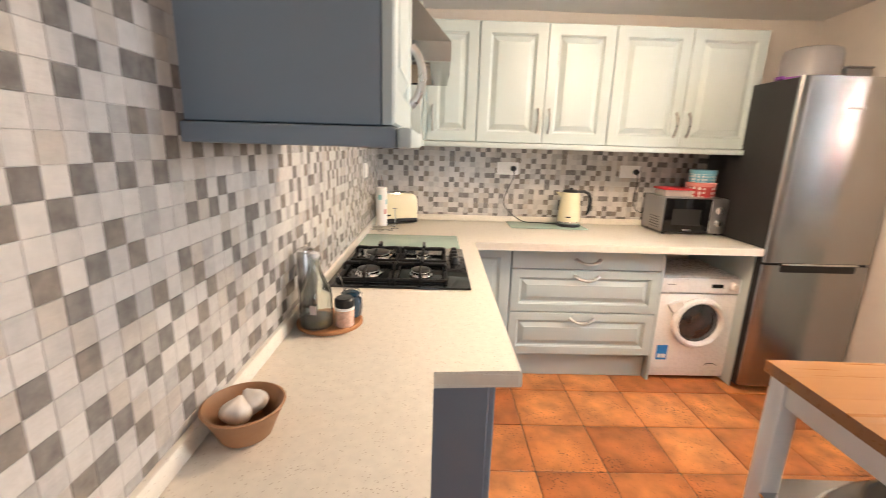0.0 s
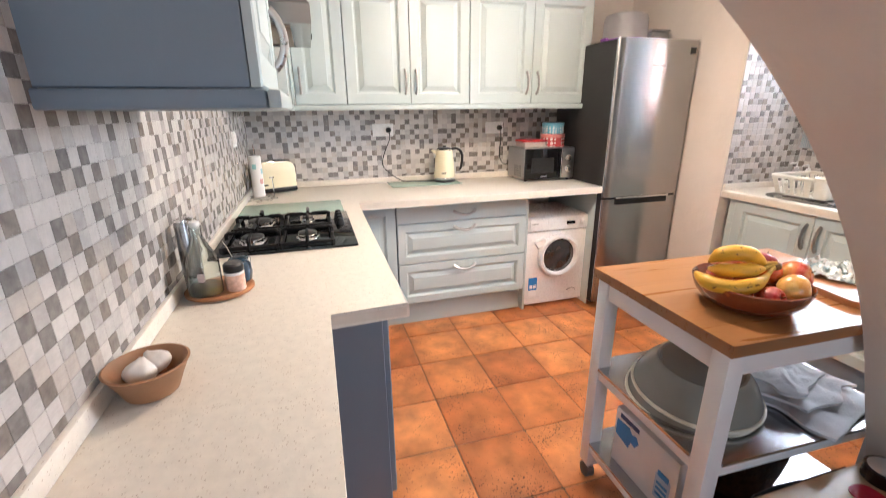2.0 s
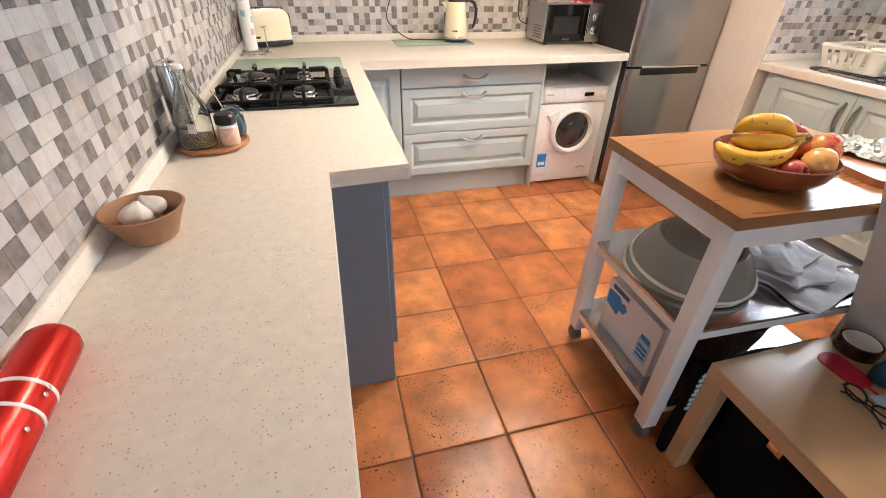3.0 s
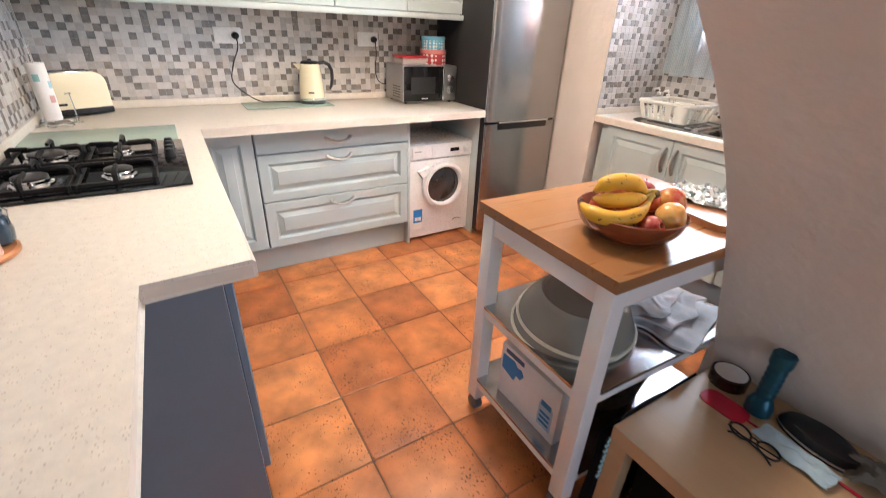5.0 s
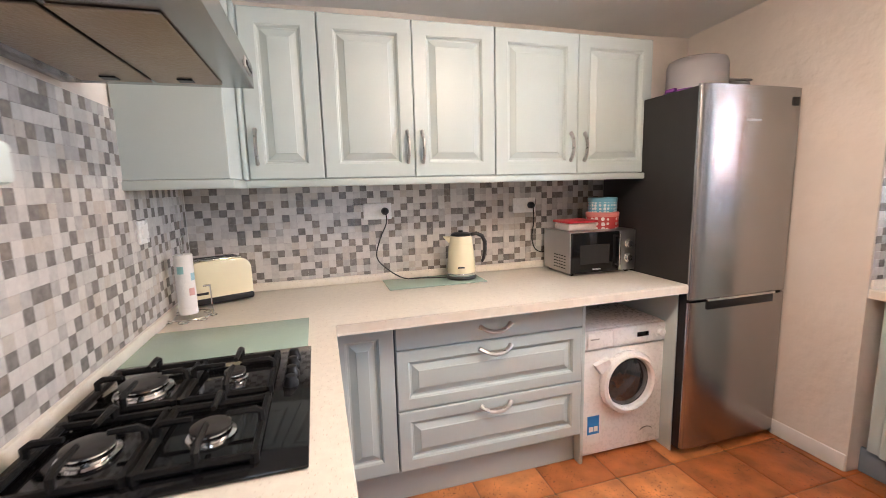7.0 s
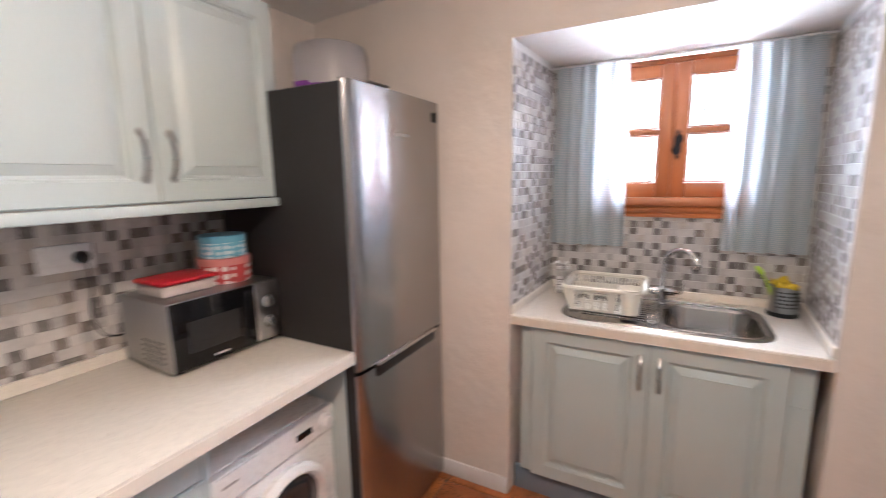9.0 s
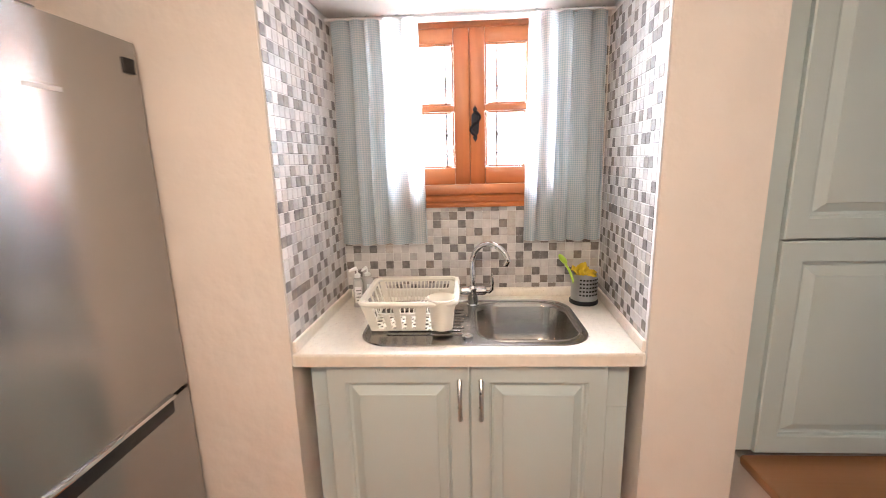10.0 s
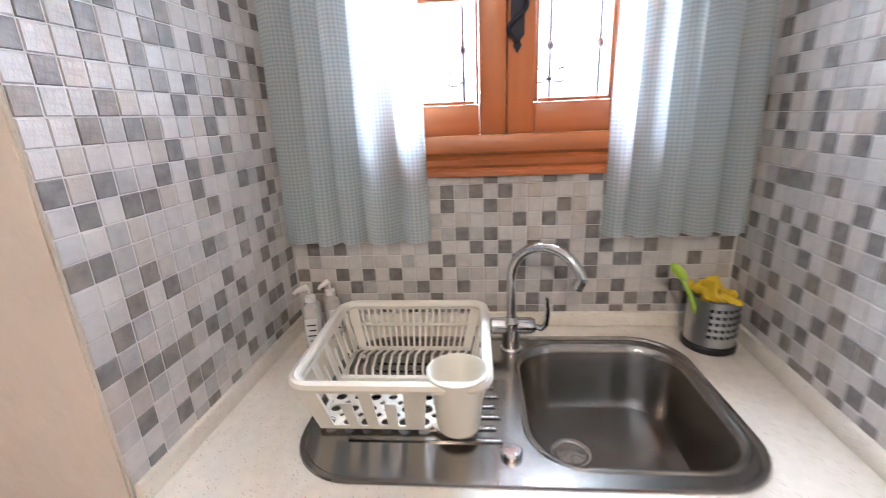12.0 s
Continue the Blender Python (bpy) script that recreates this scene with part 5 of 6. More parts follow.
c = thing("shopping_bag", pose(1.005, 0.428, 0), "black shopping bag with a teal leaf pattern", "bag")
b = B()
loft(b, [[(0.46 * u + 0.23 + 0.01 * math.sin(z * 30), 0.026 * v + 0.022, z) for u, v in ((-0.5, -0.5 * k), (0.0, -0.62 * k), (0.5, -0.5 * k), (0.5, 0.5 * k), (0, 0.55 * k), (-0.5, 0.5 * k))] for z, k in ((0.001, 1.0), (0.12, 1.15), (0.28, 1.0), (0.41, 0.75))])
part("body", b, M_DARK, c)
part("print_panel", box(B(), (-0.006, 0.0005, 0.24), (0.095, 0.0045, 0.405), 0.001, 1), dotted("teal_print", (0.012, 0.014, 0.016), (0.36, 0.66, 0.70), 48), c)
part("handle", tube(B(), [(0.08, 0.022, 0.40), (0.10, 0.022, 0.42), (0.18, 0.022, 0.428), (0.26, 0.022, 0.42), (0.28, 0.022, 0.40)], 0.008, 6), M_BLACK, c)

# ---- niche: worktop, sink, tap ----
SX, SY = 2.890, 1.402


def askew(b):
    """Shears a mesh to the niche's own direction."""
    for v in b.verts:
        v.co.y += NK * (v.co.x - RX)
    return b


b = B()
ox0, ox1 = 2.600, NX - 0.003
def mouth(w, d):
    return [(x, y + NK * (x - RX)) for x, y in rrect(w, d, 0.004, 9, (ox0 + ox1) / 2, (N0 + N1) / 2)]


outer = mouth(ox1 - ox0, N1 - N0 - 0.008)
hole = rrect(0.430, 0.765, 0.10, 9, SX, SY)
loft(b, [[(x, y, z) for x, y in ring] for ring, z in ((hole, TOPZ - 0.044), (outer, TOPZ - 0.044), (outer, TOPZ - 0.004), (mouth(ox1 - ox0 - 0.006, N1 - N0 - 0.014), TOPZ), (hole, TOPZ), (hole, TOPZ - 0.044))], False, False)
bmesh.ops.remove_doubles(b, verts=b.verts, dist=1e-6)
wt = solid("sink_worktop", b, M_TOP, "cream laminate worktop in the window niche", "worktop", "object")
part("edge_strip", box(B(), (2.5985, N0 + 0.014, TOPZ - 0.038), (2.6003, N1 - 0.014, TOPZ - 0.008), 0.0004, 1), M_EDGE, wt, "cream laminate edge strip")
solid("upstand_niche_side", askew(box(B(), (2.606, N1 - 0.017, TOPZ + 0.001), (NX - 0.003, N1 - 0.002, TOPZ + 0.040), 0.003)), M_TOP, "cream laminate upstand in the niche", "trim")
solid("upstand_niche_far", askew(box(B(), (2.606, N0 + 0.002, TOPZ + 0.001), (NX - 0.003, N0 + 0.017, TOPZ + 0.040), 0.003)), M_TOP, "cream laminate upstand in the niche", "trim")
solid("upstand_niche_window", box(B(), (NX - 0.017, B0 + 0.020, TOPZ + 0.001), (NX - 0.002, B1 - 0.020, TOPZ + 0.040), 0.003), M_TOP, "cream laminate upstand under the window", "trim")

M_SINK = mat("sink_steel", (0.32, 0.30, 0.28), 0.21, 1.0, var=0.04, scale=5, bump=0.0, bscale=60, rvar=0.02)
s = thing("sink", pose(SX, SY, TOPZ), "stainless steel inset sink with drainer", "sink")
BX, BYC = 0.000, -0.195
def ring(w, d, r, z, cx=0.0, cy=0.0, seg=9):
    return [(x, y, z) for x, y in rrect(w, d, r, seg, cx, cy)]
b = B()
loft(b, [ring(0.468, 0.800, 0.115, 0.001), ring(0.464, 0.796, 0.113, 0.005), ring(0.448, 0.780, 0.106, 0.0055), ring(0.440, 0.772, 0.102, 0.0015),
         ring(0.400, 0.384, 0.104, 0.0015, BX, BYC), ring(0.396, 0.380, 0.103, 0.0045, BX, BYC), ring(0.388, 0.372, 0.100, 0.0045, BX, BYC),
         ring(0.380, 0.362, 0.098, 0.0015, BX, BYC), ring(0.372, 0.354, 0.094, -0.002, BX, BYC), ring(0.362, 0.344, 0.090, -0.012, BX, BYC), ring(0.345, 0.328, 0.085, -0.120, BX, BYC), ring(0.315, 0.30, 0.075, -0.148, BX, BYC), ring(0.25, 0.24, 0.06, -0.156, BX, BYC)], False, True)
part("basin", b, M_SINK, s, "brushed steel basin")
for k in range(9):
    x = -0.135 + 0.031 * k
    part("drainer_rib", box(B(), (x - 0.006, 0.035 + 0.010 * (k % 2), 0.001), (x + 0.006, 0.31, 0.0055), 0.003), M_SINK, s)
part("strainer", lathe(B(), [(0.044, -0.1555), (0.042, -0.1525), (0.034, -0.1525), (0.031, -0.1545), (0.016, -0.1530), (0.004, -0.1515)], 30, (BX + 0.012, BYC + 0.075, 0)), M_CHROME, s, "round steel strainer")
part("waste_knob", lathe(B(), [(0.019, 0.002), (0.019, 0.010), (0.016, 0.013), (0.004, 0.0135)], 24, (-0.165, 0.022, 0)), M_CHROME, s)

t = thing("mixer_tap", pose(3.068, 1.398, TOPZ + 0.002), "chrome swan-neck kitchen mixer tap", "tap")
part("body", lathe(B(), [(0.026, 0), (0.026, 0.004), (0.021, 0.008), (0.021, 0.050), (0.023, 0.055), (0.023, 0.075), (0.016, 0.082), (0.0125, 0.086)], 28), M_CHROME, t)
part("cross_body", tube(B(), [(0, 0.052, 0.062), (0, 0.045, 0.062), (0, -0.045, 0.062), (0, -0.056, 0.062)], [0.014, 0.020, 0.020, 0.015], 20), M_CHROME, t)
R = 0.085
pts = [(0, 0, 0.085), (0, 0, 0.17)] + [(-0.55 * (R - R * math.cos(a)), -0.83 * (R - R * math.cos(a)), 0.185 + R * math.sin(a)) for a in [radians(10 * k) for k in range(17)]]
part("spout", tube(B(), pts, [0.0115] * (len(pts) - 1) + [0.0105], 14), M_CHROME, t)
part("aerator", tube(B(), [pts[-1], Vector(pts[-1]) + Vector((0.006, 0.008, -0.022))], 0.0125, 14), M_CHROME, t)
part("lever", tube(B(), [(0, -0.052, 0.060), (-0.006, -0.070, 0.057), (-0.010, -0.080, 0.070), (-0.013, -0.083, 0.100), (-0.015, -0.079, 0.142)], [0.008, 0.0075, 0.0065, 0.006, 0.005], 10), M_CHROME, t)

# ---- dish rack ----
M_RACK = mat("cream_plastic", (0.76, 0.72, 0.63), 0.38, var=0.03, bump=0.02)
RX0, RX1, RY0, RY1 = 2.742, 3.075, 1.462, 1.802
rk = thing("dish_rack", pose((RX0 + RX1) / 2, (RY0 + RY1) / 2, TOPZ + 0.010), "cream plastic dish rack with a cutlery cup", "dish rack")
rw, rd, rh = RX1 - RX0, RY1 - RY0, 0.108
def wallpt(side, u, v):
    """A point on a leaning side: u along it, v up it."""
    k = 0.83 + 0.17 * v
    hw, hd_2 = rw / 2 * k, rd / 2 * k
    z = rh * v
    return {"f": (-hw, (0.5 - u) * 2 * hd_2, z), "b": (hw, (0.5 - u) * 2 * hd_2, z), "l": ((u - 0.5) * 2 * hw, hd_2, z), "r": ((u - 0.5) * 2 * hw, -hd_2, z)}[side]
def plate_on(b, side, u0, u1, v0, v1, t=0.003):
    n = {"f": (1, 0, 0), "b": (-1, 0, 0), "l": (0, -1, 0), "r": (0, 1, 0)}[side]
    q = [Vector(wallpt(side, *p)) for p in ((u0, v0), (u1, v0), (u1, v1), (u0, v1))]
    loft(b, [q, [p + Vector(n) * t for p in q]])
part("rim", tube(B(), [(x, y, rh) for x, y in rrect(rw, rd, 0.035, 5)], 0.0105, 8, True), M_RACK, rk, "rounded cream rim")
b = B()
for u0, u1, v0, v1 in ((0.02, 0.12, 0, 1), (0.12, 0.60, 0.86, 1), (0.12, 0.60, 0, 0.08), (0.22, 0.285, 0.08, 0.62), (0.34, 0.41, 0.08, 0.86), (0.47, 0.535, 0.08, 0.62), (0.58, 0.70, 0, 1)):
    plate_on(b, "f", u0, u1, v0, v1)
part("front_wall", b, M_RACK, rk)
b = B()
plate_on(b, "b", 0.02, 0.98, 0.9, 1)
plate_on(b, "b", 0.02, 0.98, 0, 0.08)
plate_on(b, "b", 0.02, 0.98, 0.56, 0.6)
plate_on(b, "b", 0.02, 0.09, 0, 1)
plate_on(b, "b", 0.91, 0.98, 0, 1)
bmesh.ops.remove_doubles(b, verts=b.verts, dist=1e-5)
bw = part("back_wall", b, M_RACK, rk)
for k in range(17):
    u = 0.12 + 0.76 * k / 16
    b = B()
    plate_on(b, "b", u - 0.008, u + 0.008, 0.08, 0.9, 0.0035)
    part("slat", b, M_RACK, bw)
for side in "lr":
    b = B()
    plate_on(b, side, 0.03, 0.97, 0.84, 1)
    plate_on(b, side, 0.03, 0.97, 0, 0.08)
    for k in range(5):
        u = 0.05 + 0.22 * k
        plate_on(b, side, u - 0.02, u + 0.05, 0.08, 0.84)
        if k < 4:
            plate_on(b, side, u + 0.095, u + 0.125, 0.08, 0.62)
    part("side_wall", b, M_RACK, rk)
b = B()
hw, hd2 = rw / 2 * 0.83, rd / 2 * 0.83
nxh, nyh = 4, 8
for i in range(nxh):
    for j in range(nyh):
        x0, x1 = -hw + (0.52 * 2 * hw) * i / nxh, -hw + (0.52 * 2 * hw) * (i + 1) / nxh
        y0, y1 = -hd2 + 2 * hd2 * j / nyh, -hd2 + 2 * hd2 * (j + 1) / nyh
        cx, cy = (x0 + x1) / 2, (y0 + y1) / 2
        fr = 0.62 + 0.3 * noise.noise((i * 2.1, j * 1.7, 5))
        outer_r, inner_r = [], []
        for q in range(12):
            a = 2 * math.pi * q / 12
            ca, sa = math.cos(a), math.sin(a)
            m_ = max(abs(ca), abs(sa))
            outer_r.append((cx + (x1 - x0) / 2 * ca / m_, cy + (y1 - y0) / 2 * sa / m_))
            inner_r.append((cx + (x1 - x0) / 2 * fr * ca, cy + (y1 - y0) / 2 * fr * sa))
        loft(b, [[(x, y, z) for x, y in rg] for rg, z in ((inner_r, 0.0), (outer_r, 0.0), (outer_r, 0.003), (inner_r, 0.003), (inner_r, 0.0))], False, False)
bmesh.ops.remove_doubles(b, verts=b.verts, dist=1e-5)
part("pierced_floor", b, M_RACK, rk, "cream floor with round holes")
for k in range(15):
    b = B()
    y = -hd2 + 0.012 + (2 * hd2 - 0.024) * k / 14
    tube(b, [(0.02 * hw + 0.006, y, 0.002), (0.25 * hw, y + 0.004, 0.016), (0.6 * hw, y + 0.006, 0.020), (hw - 0.002, y, 0.004)], 0.003, 5)
    part("plate_bar", b, M_RACK, rk)
part("cross_bar", box(B(), (0.02 * hw, -hd2, 0), (0.02 * hw + 0.012, hd2, 0.012), 0.001, 1), M_RACK, rk)
part("cutlery_cup", lathe(B(), [(0.036, 0.008), (0.038, 0.010), (0.048, 0.114), (0.0535, 0.118), (0.0535, 0.122), (0.050, 0.124), (0.0455, 0.118), (0.0355, 0.014), (0.004, 0.014)], 34, (-rw / 2 + 0.034, -rd / 2 + 0.052, 0)), M_RACK, rk, "round cream cutlery cup")
for x in (-0.11, 0.11):
    for y in (-0.11, 0.12):
        part("foot", lathe(B(), [(0.006, -0.0035), (0.006, 0.001)], 8, (x, y, 0)), M_RACK, rk)

# ---- soap bottles, sponge pot ----
M_SOAP = mat("cloudy_bottle", (0.60, 0.58, 0.54), 0.2, var=0.05)
M_SOAP.node_tree.nodes["Principled BSDF"].inputs["Transmission Weight"].default_value = 0.15
def soap(m, label, hgt, body):
    c = thing("soap_bottle", m, label, "soap bottle", "soap bottles by the sink")
    b = B()
    loft(b, [ring(0.062 * k, 0.042 * k, 0.014 * k, z, seg=4) for k, z in ((0.92, 0), (1, 0.004), (1, hgt * 0.62), (0.86, hgt * 0.70), (0.4, hgt * 0.76))])
    part("bottle", b, body, c)
    part("label_patch", box(B(), (-0.0325, -0.014, hgt * 0.12), (-0.0308, 0.014, hgt * 0.55)), M_CARD, c)
    for q in range(4):
        part("text_bar", box(B(), (-0.0334, -0.011, hgt * (0.19 + 0.085 * q)), (-0.0324, 0.006 + 0.004 * (q % 2), hgt * (0.21 + 0.085 * q))), M_GREYSIDE, c)
    part("collar", lathe(B(), [(0.013, hgt * 0.76), (0.013, hgt * 0.84), (0.006, hgt * 0.86)], 18), M_WHITE, c)
    part("pump", tube(B(), [(0, 0, hgt * 0.86), (0, 0, hgt * 0.95), (-0.005, 0.006, hgt), (-0.02, 0.026, hgt * 0.985), (-0.024, 0.032, hgt * 0.95)], [0.004, 0.004, 0.009, 0.005, 0.004], 8), M_WHITE, c)
    return c
soap(pose(3.078, 1.888, TOPZ + 0.001, 0, 0, 12), "cloudy soap bottle with a white pump and label", 0.165, M_SOAP)
soap(pose(3.147, 1.862, TOPZ + 0.001, 0, 0, 30), "clear soap bottle with a pump behind another", 0.150, M_SOAP)
c = thing("sponge_pot", pose(3.090, 0.930, TOPZ + 0.001), "pierced steel utensil pot on a black base", "pot")
part("base", lathe(B(), [(0.056, 0), (0.059, 0.003), (0.059, 0.014), (0.054, 0.018)], 34), M_BLACK, c)
part("drum", lathe(B(), [(0.0535, 0.0185), (0.0535, 0.128), (0.0515, 0.1285), (0.0515, 0.03), (0.004, 0.03)], 36), M_STEEL, c, "steel drum")
for k in range(5):
    for q in range(7):
        a = radians(150 + 14 * q)
        part("hole", box(B(), (-0.0008, -0.004, -0.0035), (0.0012, 0.004, 0.0035), 0.0005, 1), M_BLACK, c, at=pose(0.0535 * math.cos(a), 0.0535 * math.sin(a), 0.045 + 0.016 * k, 0, 0, 150 + 14 * q))
cloth("yellow_cloth", pose(3.090, 0.930, TOPZ + 0.123), 0.085, 0.075, 0.05, 0.002, mat("yellow_rubber", (0.66, 0.47, 0.02), 0.6, var=0.15, bump=0.2), "yellow rubber gloves tucked in the steel pot", "gloves", 11.0, folds=4.0)
c = thing("dish_brush", pose(3.075, 0.965, TOPZ + 0.06, 0, 0, 0), "lime green dish brush in the steel pot", "brush")
M_LIME = mat("lime_plastic", (0.42, 0.62, 0.06), 0.4)
part("shaft", tube(B(), [(0, 0, 0), (-0.002, 0.03, 0.08), (-0.004, 0.05, 0.115)], 0.005, 8), M_LIME, c)
b = B()
bmesh.ops.create_uvsphere(b, u_segments=16, v_segments=10, radius=0.026, matrix=pose(-0.006, 0.062, 0.135, 50, 0, 0) @ Matrix.Diagonal((0.7, 1, 0.45, 1)))
part("head", b, M_LIME, c)

# ---- window ----
wd = thing("window_1", pose(0, 0, 0), "small varnished pine window with two casements", "window", "", "structure")
FX = 3.222
part("frame", box(B(), (FX + 0.012, W0 + 0.002, 1.402), (FX + 0.075, W0 + 0.030, 2.073), 0.003), M_PINE, wd)
part("frame", box(B(), (FX + 0.012, W1 - 0.030, 1.402), (FX + 0.075, W1 - 0.002, 2.073), 0.003), M_PINE, wd)
part("frame_head", box(B(), (FX + 0.012, W0 + 0.031, 2.045), (FX + 0.075, W1 - 0.031, 2.073), 0.003), M_PINEH, wd)
part("frame_foot", box(B(), (FX + 0.012, W0 + 0.031, 1.402), (FX + 0.075, W1 - 0.031, 1.408), 0.001, 1), M_PINEH, wd)
for y0, y1 in ((1.401, W1 - 0.032), (W0 + 0.032, 1.399)):
    cs = part("casement", box(B(), (FX, y0, 1.410), (FX + 0.040, y0 + 0.064, 2.043), 0.004), M_PINE, wd)
    part("stile", box(B(), (FX, y1 - 0.064, 1.410), (FX + 0.040, y1, 2.043), 0.004), M_PINE, cs)
    for z0, z1 in ((1.410, 1.482), (1.716, 1.742), (1.984, 2.043)):
        part("rail", box(B(), (FX + 0.001, y0 + 0.0645, z0), (FX + 0.039, y1 - 0.0645, z1), 0.004), M_PINEH, cs)
    for z0, z1 in ((1.482, 1.716), (1.742, 1.984)):
        b = B()
        for lo, hi in (((FX + 0.006, y0 + 0.065, z0 + 0.001), (FX + 0.016, y0 + 0.073, z1 - 0.001)), ((FX + 0.006, y1 - 0.073, z0 + 0.001), (FX + 0.016, y1 - 0.065, z1 - 0.001)), ((FX + 0.006, y0 + 0.074, z0 + 0.001), (FX + 0.016, y1 - 0.074, z0 + 0.009)), ((FX + 0.006, y0 + 0.074, z1 - 0.009), (FX + 0.016, y1 - 0.074, z1 - 0.001))):
            box(b, lo, hi, 0.002)
        part("bead", b, M_PINEH, cs)
        pn = part("pane", box(B(), (FX + 0.019, y0 + 0.066, z0), (FX + 0.023, y1 - 0.066, z1)), M_GLASS, cs)
        pn.visible_shadow = False
b = B()
prism(b, [(0, 0), (-0.022, 0.004), (-0.026, 0.016), (-0.020, 0.024), (-0.030, 0.032), (-0.034, 0.046), (-0.026, 0.054), (-0.038, 0.062), (-0.040, 0.078), (-0.034, 0.100), (0.02, 0.100)], 0.60, "x", 0)
for v in b.verts:
    v.co = Vector((NX + v.co.y, 1.10 + v.co.x, 1.312 + v.co.z))
part("sill", b, M_PINEH, wd, "moulded pine sill")
part("cover_strip", box(B(), (FX + 0.0405, 1.380, 1.412), (FX + 0.047, 1.420, 2.042), 0.001, 1), M_PINE, wd)
iron = mat("black_wrought_iron", (0.015, 0.014, 0.02), 0.45, 0.6, bump=0.2, bscale=120)
lt = part("latch_plate", (lambda b: (prism(b, [(1.377 + u, 1.664 + v) for u, v in ((0, -0.075), (0.010, -0.058), (0.006, -0.048), (0.016, -0.035), (0.016, 0.035), (0.006, 0.048), (0.010, 0.058), (0, 0.075), (-0.010, 0.058), (-0.006, 0.048), (-0.016, 0.035), (-0.016, -0.035), (-0.006, -0.048), (-0.010, -0.058))], 0.004, "x", FX - 0.005), b)[1])(B()), iron, wd, "black wrought iron latch plate")
part("latch_handle", tube(B(), [(FX - 0.012, 1.377 + 0.020 * math.sin(q), 1.664 - 0.050 + 0.100 * q / (2 * math.pi)) for q in [2 * math.pi * i / 24 for i in range(25)]], 0.0055, 8), iron, lt)

# iron grille outside the glass
gr = thing("window_grille", pose(0, 0, 0), "black wrought iron grille outside the window", "grille")
for y in (1.14, 1.271, 1.39, 1.506, 1.634):
    br = part("bar", tube(B(), [(3.42, y, 1.402), (3.42, y, 2.074)], 0.0060, 8), iron, gr)
    for z in (1.47, 1.62, 1.82):
        part("collar", box(B(), (3.411, y - 0.009, z), (3.429, y + 0.009, z + 0.02), 0.002, 1), iron, br)
for y, sg in ((1.271, -1), (1.506, 1), (1.271, 1)):
    for z in (1.56, 1.86):
        part("scroll", tube(B(), [(3.42, y + sg * (0.030 + (0.028 - 0.0016 * i) * math.cos(radians(200 + 26 * i))), z + (0.028 - 0.0016 * i) * math.sin(radians(200 + 26 * i))) for i in range(13)], 0.003, 6), iron, gr)

# ---- curtains on a rod ----
mc = bpy.data.materials.new("gingham_voile")
mc.use_nodes = True
nt = mc.node_tree
pb, out = nt.nodes["Principled BSDF"], nt.nodes["Material Output"]
tc = nt.nodes.new("ShaderNodeTexCoord")
sp = nt.nodes.new("ShaderNodeSeparateXYZ")
nt.links.new(tc.outputs["UV"], sp.inputs[0])
vals = []
for ax in (0, 1):
    m1, m2 = nt.nodes.new("ShaderNodeMath"), nt.nodes.new("ShaderNodeMath")
    m1.operation, m1.inputs[1].default_value = "FRACT", 0
    m2.operation, m2.inputs[1].default_value = "GREATER_THAN", 0.5
    nt.links.new(sp.outputs[ax], m1.inputs[0])
    nt.links.new(m1.outputs[0], m2.inputs[0])
    vals.append(m2)
ad = nt.nodes.new("ShaderNodeMath")
ad.operation = "ADD"
nt.links.new(vals[0].outputs[0], ad.inputs[0])
nt.links.new(vals[1].outputs[0], ad.inputs[1])
hf = nt.nodes.new("ShaderNodeMath")
hf.operation, hf.inputs[1].default_value = "MULTIPLY", 0.5
nt.links.new(ad.outputs[0], hf.inputs[0])
cr = ramp_of(nt, [(0.0, (0.92, 0.94, 0.95)), (0.5, (0.76, 0.85, 0.885)), (1.0, (0.58, 0.725, 0.79))])
nt.links.new(hf.outputs[0], cr.inputs[0])
nt.links.new(cr.outputs[0], pb.inputs["Base Color"])
pb.inputs["Roughness"].default_value = 0.9
tl, ms = nt.nodes.new("ShaderNodeBsdfTranslucent"), nt.nodes.new("ShaderNodeMixShader")
nt.links.new(cr.outputs[0], tl.inputs[0])
ms.inputs[0].default_value = 0.7
nt.links.new(pb.outputs[0], ms.inputs[1])
nt.links.new(tl.outputs[0], ms.inputs[2])
tp, ms2 = nt.nodes.new("ShaderNodeBsdfTransparent"), nt.nodes.new("ShaderNodeMixShader")
ms2.inputs[0].default_value = 0.26
nt.links.new(ms.outputs[0], ms2.inputs[1])
nt.links.new(tp.outputs[0], ms2.inputs[2])
nt.links.new(ms2.outputs[0], out.inputs[0])


